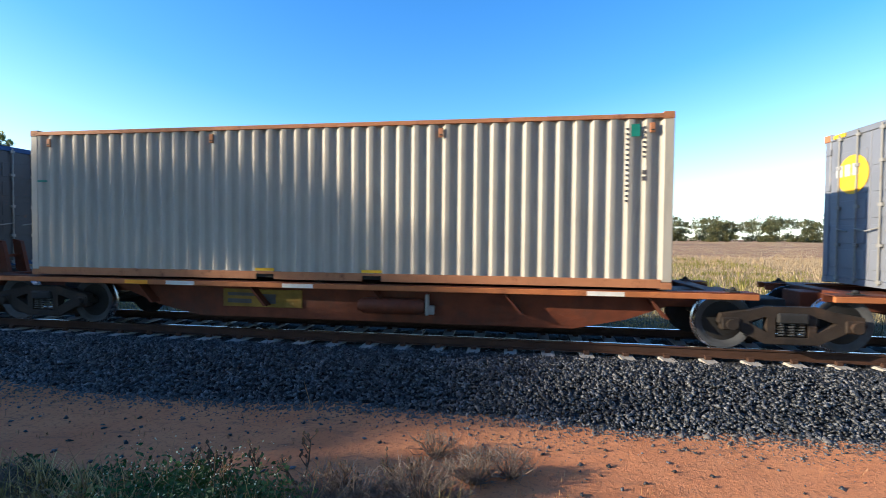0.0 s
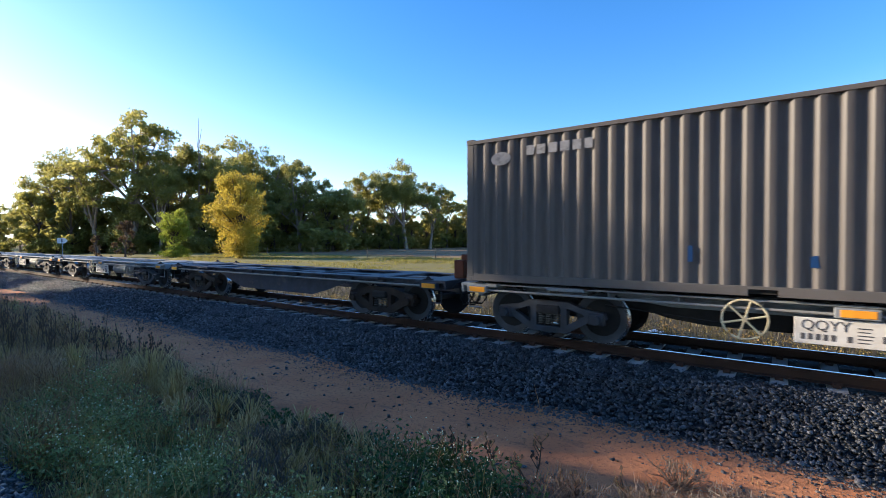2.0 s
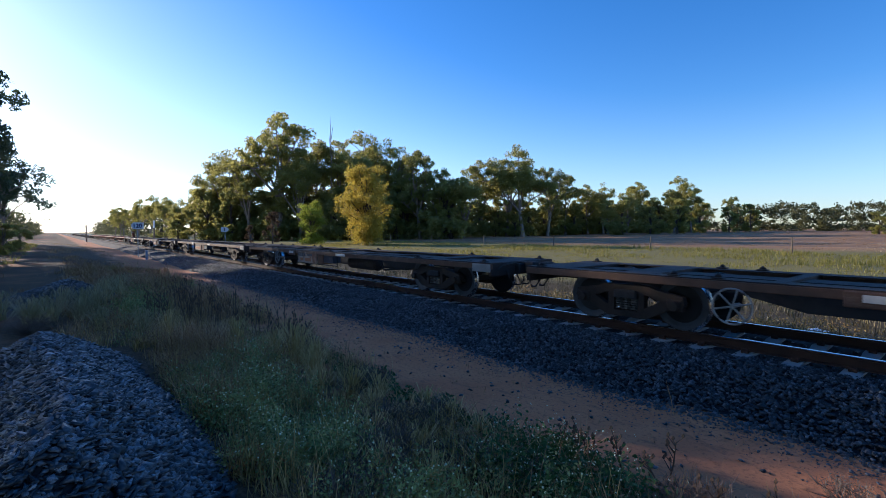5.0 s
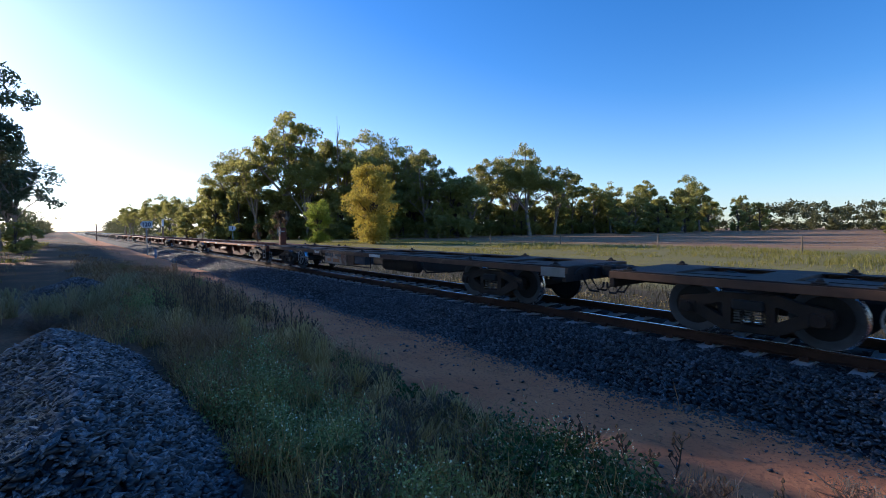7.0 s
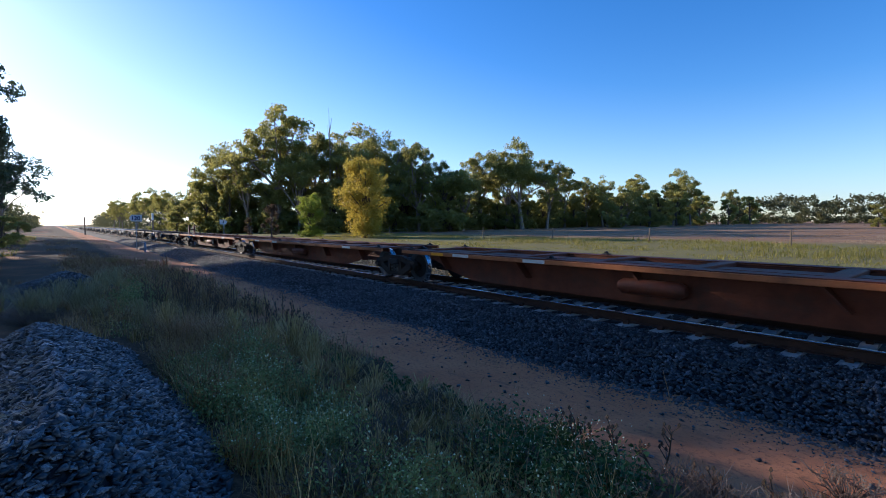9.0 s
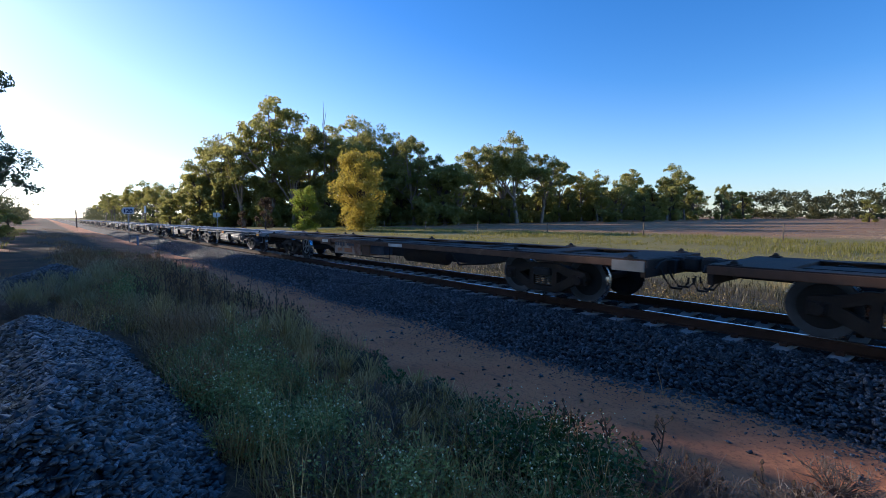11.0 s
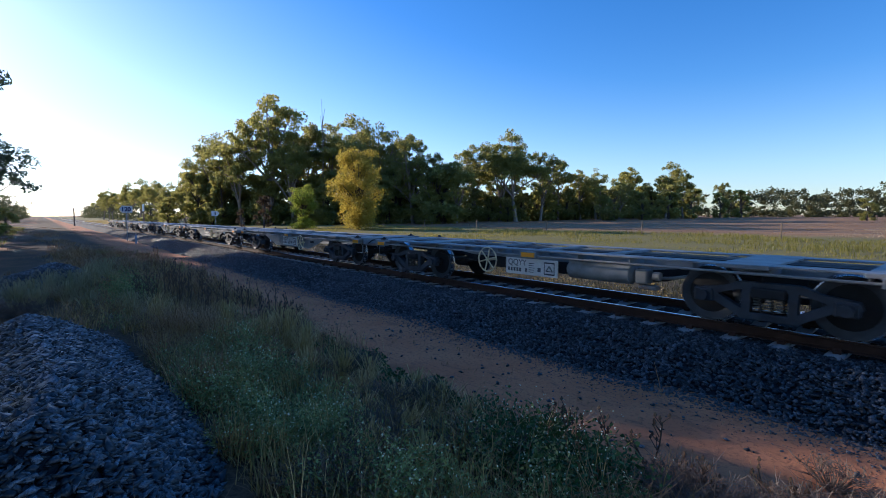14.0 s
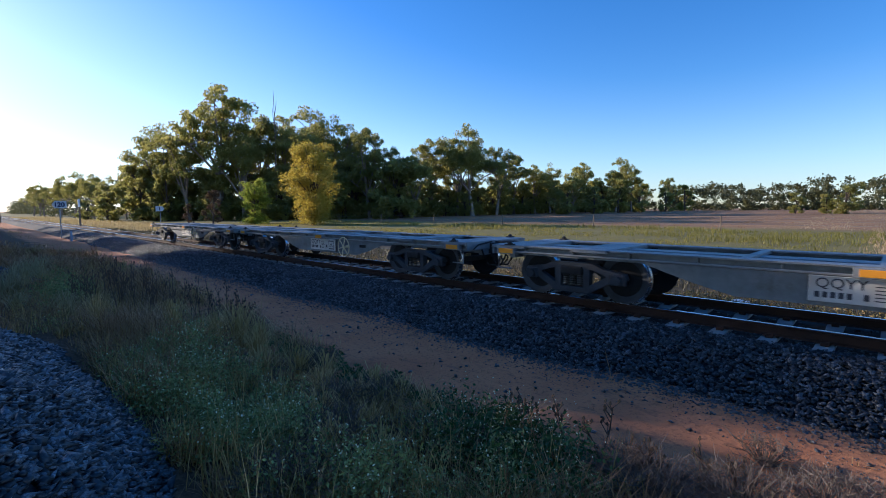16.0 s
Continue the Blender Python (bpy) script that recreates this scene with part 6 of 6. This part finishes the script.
x, y = rng.normal(-1.6, 0.3, 30), rng.normal(-5.5, 0.15, 30)
herbs("dark_herb", x, y, rng.uniform(0.2, 0.42, 30), 0.065, 60, M_HERB, "dark green broad-leaved weed clump", 70)
x, y = rng.normal(-3.0, 0.5, 34), rng.normal(-5.5, 0.12, 34)
herbs("edge_herb", x, y, rng.uniform(0.12, 0.28, 34), 0.07, 60, M_HERB, "bright green weeds at the edge of the dirt track")
x, y = rng.normal(-5.0, 0.7, 34), rng.normal(-5.6, 0.14, 34)
herbs("edge_herb", x, y, rng.uniform(0.12, 0.28, 34), 0.07, 60, M_HERB, "bright green weeds at the edge of the dirt track")


def stalk_stand(spots):
    """Upright dead weeds: dark stems with short side shoots and seed heads."""
    for cx, cy, n, h in spots:
        ob = thing("dead_weed", "upright dark brown dead weed with seed heads", "plant", "dead weeds on the verge")
        for _ in range(n):
            bx0, by0 = rng.normal(0, 0.22), rng.normal(0, 0.16)
            top = Vector((bx0 + rng.normal(0, 0.10), by0 + rng.normal(0, 0.10), h * rng.uniform(0.6, 1.1)))
            st = Shape().tube([(bx0, by0, 0), Vector((bx0, by0, 0)).lerp(top, 0.5) + Vector((0.015, 0, 0)), top], [0.011, 0.008, 0.005], 4, False)
            for j in range(9):
                p = Vector((bx0, by0, 0)).lerp(top, rng.uniform(0.35, 1.0))
                a = rng.uniform(0, 6.28)
                e = p + Vector((math.cos(a) * 0.06, math.sin(a) * 0.06, rng.uniform(0.03, 0.10)))
                st.tube([p, e, e + Vector((0, 0, 0.012)), e + Vector((0, 0, 0.04))], [0.005, 0.004, 0.017, 0.006], 4, False)
            tagged(part("stem", st, M_STALK, ob), kind="stuff")
        ob.location = (cx, cy, float(ground_z(cx, cy)) - 0.01)


stalk_stand([(-10.9, -6.8, 8, 1.0), (-10.2, -6.4, 7, 1.0), (-11.8, -6.6, 7, 1.0), (-9.4, -6.0, 6, 0.9), (-12.6, -7.3, 7, 0.95), (-11.4, -7.6, 6, 0.85), (-8.6, -5.8, 6, 0.85), (-13.6, -6.6, 6, 0.95), (-7.6, -5.7, 5, 0.7), (-1.3, -5.5, 4, 0.5), (0.1, -5.2, 4, 0.5), (-0.6, -5.2, 3, 0.45)])


def dry_bush(x, y, h, w, n, name="dry_bush"):
    """A dead branching shrub of fine grey twigs."""
    t = thing(name, "dead grey-brown twiggy shrub at the edge of the dirt", "shrub", "dead shrubs")
    s = Shape()
    for i in range(n):
        a = rng.uniform(0, 2 * math.pi)
        r = w * math.sqrt(rng.uniform(0, 1))
        e = Vector((r * math.cos(a), r * math.sin(a), h * rng.uniform(0.5, 1.05) * (1 - 0.4 * (r / w) ** 2)))
        b = e * 0.12
        b.z = 0
        m = b.lerp(e, 0.55) + Vector((rng.normal(0, 0.03), rng.normal(0, 0.03), 0.03))
        s.tube([b, m, e], [0.005, 0.0036, 0.0018], 3, False)
        for j in range(4):
            p = m.lerp(e, rng.uniform(0, 0.9))
            q = p + Vector((rng.normal(0, 0.06), rng.normal(0, 0.06), rng.uniform(0.0, 0.11)))
            s.tube([p, q], [0.0026, 0.0014], 3, False)
    tagged(part("brushwood", s, M_TWIG, t), kind="stuff")
    t.location = (x, y, float(ground_z(x, y)) - 0.02)


for x, y, h, w, n in ((0.55, -5.35, 0.62, 0.50, 260), (0.02, -5.7, 0.6, 0.5, 240), (0.95, -4.75, 0.42, 0.34, 110), (0.5, -4.3, 0.38, 0.32, 60), (1.3, -4.6, 0.36, 0.3, 60), (-0.3, -5.45, 0.5, 0.40, 150), (-1.5, -6.1, 0.46, 0.34, 90), (-2.0, -6.3, 0.40, 0.40, 80), (-7.4, -5.7, 0.6, 0.5, 90), (-11.6, -9.7, 0.55, 0.6, 200), (-4.6, -5.9, 0.55, 0.5, 160), (-3.2, -6.5, 0.5, 0.5, 140), (-2.4, -7.0, 0.55, 0.5, 150), (-3.1, -5.9, 0.5, 0.45, 130), (-1.9, -7.7, 0.5, 0.45, 130)):
    dry_bush(x, y, h * 0.78, w, n)
# a single tall bleached stalk on the dirt
stalk = thing("dead_stalk", "single bleached dead stalk standing in red dirt", "plant")
part("stem", Shape().tube([(0, 0, -0.02), (-0.05, 0, 0.2), (-0.12, 0.01, 0.42)], [0.006, 0.005, 0.002], 5).tube([(-0.06, 0, 0.24), (-0.12, 0.03, 0.33)], [0.003, 0.001], 4), M_DRYGRASS, stalk)
stalk.location = (-1.4, -3.27, float(ground_z(-1.4, -3.27)))

x, y = rng.uniform(-12, 5, 90), rng.uniform(-5.2, -3.3, 90)
n = 5000
sx, sy = rng.uniform(-66, -8, n), 40 + 115 * rng.uniform(0, 1, n) ** 1.5
sk = patch(sx * 0.06, sy * 0.9, 13.0) > 0.0
tufts("field_rows", sx[sk], sy[sk], ground_z(sx[sk], sy[sk]), rng.uniform(0.05, 0.13, sk.sum()), 0.03, 0.6, M_DRYGRASS, "broken rows of straw stubble in the paddock", 4, spread=0.4)
n = 9000
sx, sy = rng.uniform(-8, 110, n), 44 + 112 * rng.uniform(0, 1, n) ** 1.5
tufts("field_stubble", sx, sy, ground_z(sx, sy), rng.uniform(0.06, 0.18, n), 0.03, 0.5, M_STUBBLE, "cut straw stubble in the paddock", 4, spread=0.4)
n = 12000
sx, sy = rng.uniform(0, 62, n), rng.uniform(10, 46, n)
sk = sx < 2 + 1.1 * (sy + 9)
sx, sy = sx[sk], sy[sk]
tufts("near_stubble", sx, sy, ground_z(sx, sy), rng.uniform(0.10, 0.34, len(sx)), 0.016, 0.5, M_STUBBLE, "pale straw stubble and dry weeds in the paddock", 5, spread=0.2)
n = 4200
sx, sy = rng.uniform(-110, -20, n), rng.uniform(-15, -4.6, n)
pt = patch(sx * 0.3, sy * 0.6, 21.0)
sk = (pt > 0.12) & (rng.uniform(0, 1, n) < 0.6)
tufts("lane_grass", sx[sk], sy[sk], ground_z(sx[sk], sy[sk]), rng.uniform(0.06, 0.28, sk.sum()), 0.010, 0.9, M_DRYGRASS, "dry grass tufts along the dirt lane", 7, spread=0.16)
sk = (pt < -0.05) & (sy < -11.5)
tufts("lane_weeds", sx[sk], sy[sk], ground_z(sx[sk], sy[sk]), rng.uniform(0.1, 0.4, sk.sum()), 0.014, 0.8, M_FIELDGRASS, "olive weeds under the trees beside the lane", 7, spread=0.16)
tufts("dirt_sprigs", x, y, ground_z(x, y), rng.uniform(0.03, 0.10, 90), 0.003, 1.1, M_DRYGRASS, "sparse dry sprigs on the dirt track", 6)
n = 9000
x, y = rng.uniform(-75, 26, n), 3.2 + 7.5 * rng.uniform(0, 1, n) ** 1.3
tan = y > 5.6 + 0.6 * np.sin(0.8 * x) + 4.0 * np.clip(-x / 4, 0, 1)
fx, fy = rng.uniform(-260, -60, 5000), 5.0 + 10 * rng.uniform(0, 1, 5000) ** 1.2
tufts("far_straw_strip", fx, fy, ground_z(fx, fy), rng.uniform(0.2, 0.55, 5000), 0.03, 0.6, M_VERGEGRASS, "golden straw grass between the line and the trees", 4, spread=0.3)
tufts("far_verge_grass", x[tan], y[tan], ground_z(x[tan], y[tan]), rng.uniform(0.12, 0.42, tan.sum()), 0.008, 0.7, M_VERGEGRASS, "sunlit straw grass along the far side of the line", 5, spread=0.12)
# low grass by the ballast takes the colour darkened for shade
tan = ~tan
tufts("far_bank_grass", x[tan], y[tan], ground_z(x[tan], y[tan]), rng.uniform(0.08, 0.32, tan.sum()), 0.008, 0.8, M_SHADEDBANK, "brown grass close along the far side of the ballast, darkened as in shade", 5, spread=0.12)
n = 9000
x, y = rng.uniform(-75, 20, n), rng.uniform(11, 40, n)
lush = np.clip(0.7 + 2.0 * patch(x * 0.25, y * 0.5, 31.0), 0.15, 1.9)
tufts("field_weeds", x, y, ground_z(x, y), rng.uniform(0.12, 0.34, n) * lush, 0.02, 0.8, M_FIELDGRASS, "yellow-green weeds in the near strip of the paddock", 6, spread=0.18)
x, y = rng.uniform(-16, 6, 160), rng.uniform(2.9, 4.6, 160)
herbs("far_verge_weeds", x, y, rng.uniform(0.2, 0.5, 160), 0.06, 40, M_WEED, "weeds in the grass on the far side of the line")

# ---- signs, posts, litter ----
sg = thing("arrow_sign", "white arrow-shaped board on a thin post", "sign")
part("board", Shape().prism([(-0.42, -0.26), (0.22, -0.26), (0.44, 0.0), (0.22, 0.26), (-0.42, 0.26)], "y", -0.02, 0.0).mesh("board", M_SIGNWHITE), None, sg)
part("mark", Shape().box(-0.06, 0.03, -0.026, -0.02, -0.16, 0.16), M_LETTER, sg)
part("post", Shape().tube([(0, 0.03, -2.6), (0, 0.03, 0.24)], 0.04, 8), M_POST, sg)
sg.location, sg.rotation_euler = (-53.5, 5.1, 2.0), (0, 0, radians(50))
sp = thing("speed_sign", "white arrow-shaped speed board reading 120 on a post", "sign")
part("board", Shape().prism([(-0.56, 0.0), (-0.34, -0.32), (0.54, -0.32), (0.54, 0.32), (-0.34, 0.32)], "y", -0.02, 0.0).mesh("board", M_SIGNWHITE), None, sp)
num = part("figures", letters("120", 0.54, M_SIGNBLUE, bold=0.018), None, sp)
num.location = (-0.40, -0.024, -0.19)
part("post", Shape().tube([(0, 0.03, -3.1), (0, 0.03, 0.3)], 0.045, 8), M_POST, sp)
sp.location, sp.rotation_euler = (-51.6, -3.2, 2.38), (0, 0, radians(62))
for nm, lab, x, y, h, r, m in (("marker_post", "short pale blue marker post beside the ballast", -45.5, -3.3, 0.85, 0.09, M_POSTBLUE), ("timber_post", "tall weathered post with a white top", -93.5, 4.1, 4.3, 0.14, M_WOODPOST), ("timber_post", "dark bare post beside the line", -139, -3.4, 4.2, 0.15, M_WOODPOST)):
    p = thing(nm, lab, "post")
    part("shaft", Shape().tube([(0, 0, -0.3), (0, 0, h * 0.98), (0, 0, h)], [r, r * 0.9, r * 0.6], 9), m, p)
    if h > 4 and y > 0:
        part("white_top", Shape().box(-0.14, 0.14, -0.14, 0.14, h * 0.72, h + 0.02, 0.02), M_SIGNWHITE, p)
    p.location = (x, y, float(ground_z(x, y)))
mk = thing("white_marker", "small white rounded marker in dry grass", "marker")
part("body", Shape().tube([(0, 0, -0.1), (0, 0, 0.6), (0, 0, 0.8), (0, 0, 0.88)], [0.22, 0.2, 0.14, 0.03], 12), M_SIGNWHITE, mk)
mk.location = (-44.5, 5.6, float(ground_z(-44.5, 5.6)))
li = thing("litter", "crumpled white sheet lying in the grass", "litter")
part("sheet", Shape().add([(-0.2, -0.08, 0.02), (0.0, -0.1, 0.06), (0.22, -0.06, 0.03), (0.24, 0.1, 0.05), (0.02, 0.08, 0.10), (-0.18, 0.1, 0.04)], [(0, 1, 4, 5), (1, 2, 3, 4)]), M_SIGNWHITE, li)
li.location = (-1.5, 4.1, float(ground_z(-1.5, 4.1)))
fence = thing("paddock_fence", "sagging wire fence on thin timber posts along the paddock", "fence")
for i in range(9):
    x = -82 + 12.0 * i
    part("post", Shape().tube([(x, 37.5, -0.5), (x + 0.05 * (i % 3), 37.5, 1.1)], 0.06, 6), M_WOODPOST, fence)
for z in (0.35, 0.65, 0.9):
    part("wire", Shape().tube([(-82 + 12.0 * i, 37.5, z - 0.02 * (i % 2)) for i in range(9)], 0.005, 3), M_POST, fence)

# ---- sleepers, laid last ----
track = thing("sleeper_track", "row of pale concrete sleepers bedded in ballast", "railway sleepers", "", "structure")
sl = Shape().prism([(-1.25, -0.30), (-1.25, -0.205), (-1.2, -0.192), (-0.55, -0.192), (-0.45, -0.222), (0.45, -0.222), (0.55, -0.192), (1.2, -0.192), (1.25, -0.205), (1.25, -0.30)], "x", -0.11, 0.11).mesh("sleeper", M_CONCRETE)
cl = Shape()
for sy in (-1, 1):
    for d in (-0.13, 0.13):
        y = sy * 0.755 + d
        cl.box(-0.05, 0.05, y - 0.035, y + 0.035, -0.195, -0.135, 0.008)
        cl.tube([(-0.05, y, -0.13), (0.05, y, -0.13)], 0.016, 6)
clip = cl.mesh("clip_set", M_RAILSIDE)
for i in range(-140, 20):
    x = -0.05 + 0.657 * i
    o = new("sleeper", sl)
    o.parent, o.location = track, (x, 0, 0)
    if i > -60:
        c = new("clip_set", clip)
        c.parent = o
rest = Shape()
for i in range(-700, -140):
    x = -0.05 + 0.657 * i
    rest.box(x - 0.11, x + 0.11, -1.25, 1.25, -0.28, -0.195)
tagged(part("far_sleepers", rest, M_CONCRETE, track), kind="stuff")


# ---- what moves ----
def run(u, z=0.0):
    """The train runs past at a steady speed, easing for a moment as the last loaded wagon goes by."""
    rows = []
    for i in range(81):
        t = i * 0.2
        e = min(max((t - 1.5) / 0.4, 0.0), 1.0)
        rows.append((t, pose(u + SPEED * t - e * e * (3 - 2 * e), 0, z)))
    return rows


def motions():
    for ob, u in wagons:
        walk(ob, run(u))
    for ob, u, z in cargo:
        walk(ob, run(u, z))


motions()
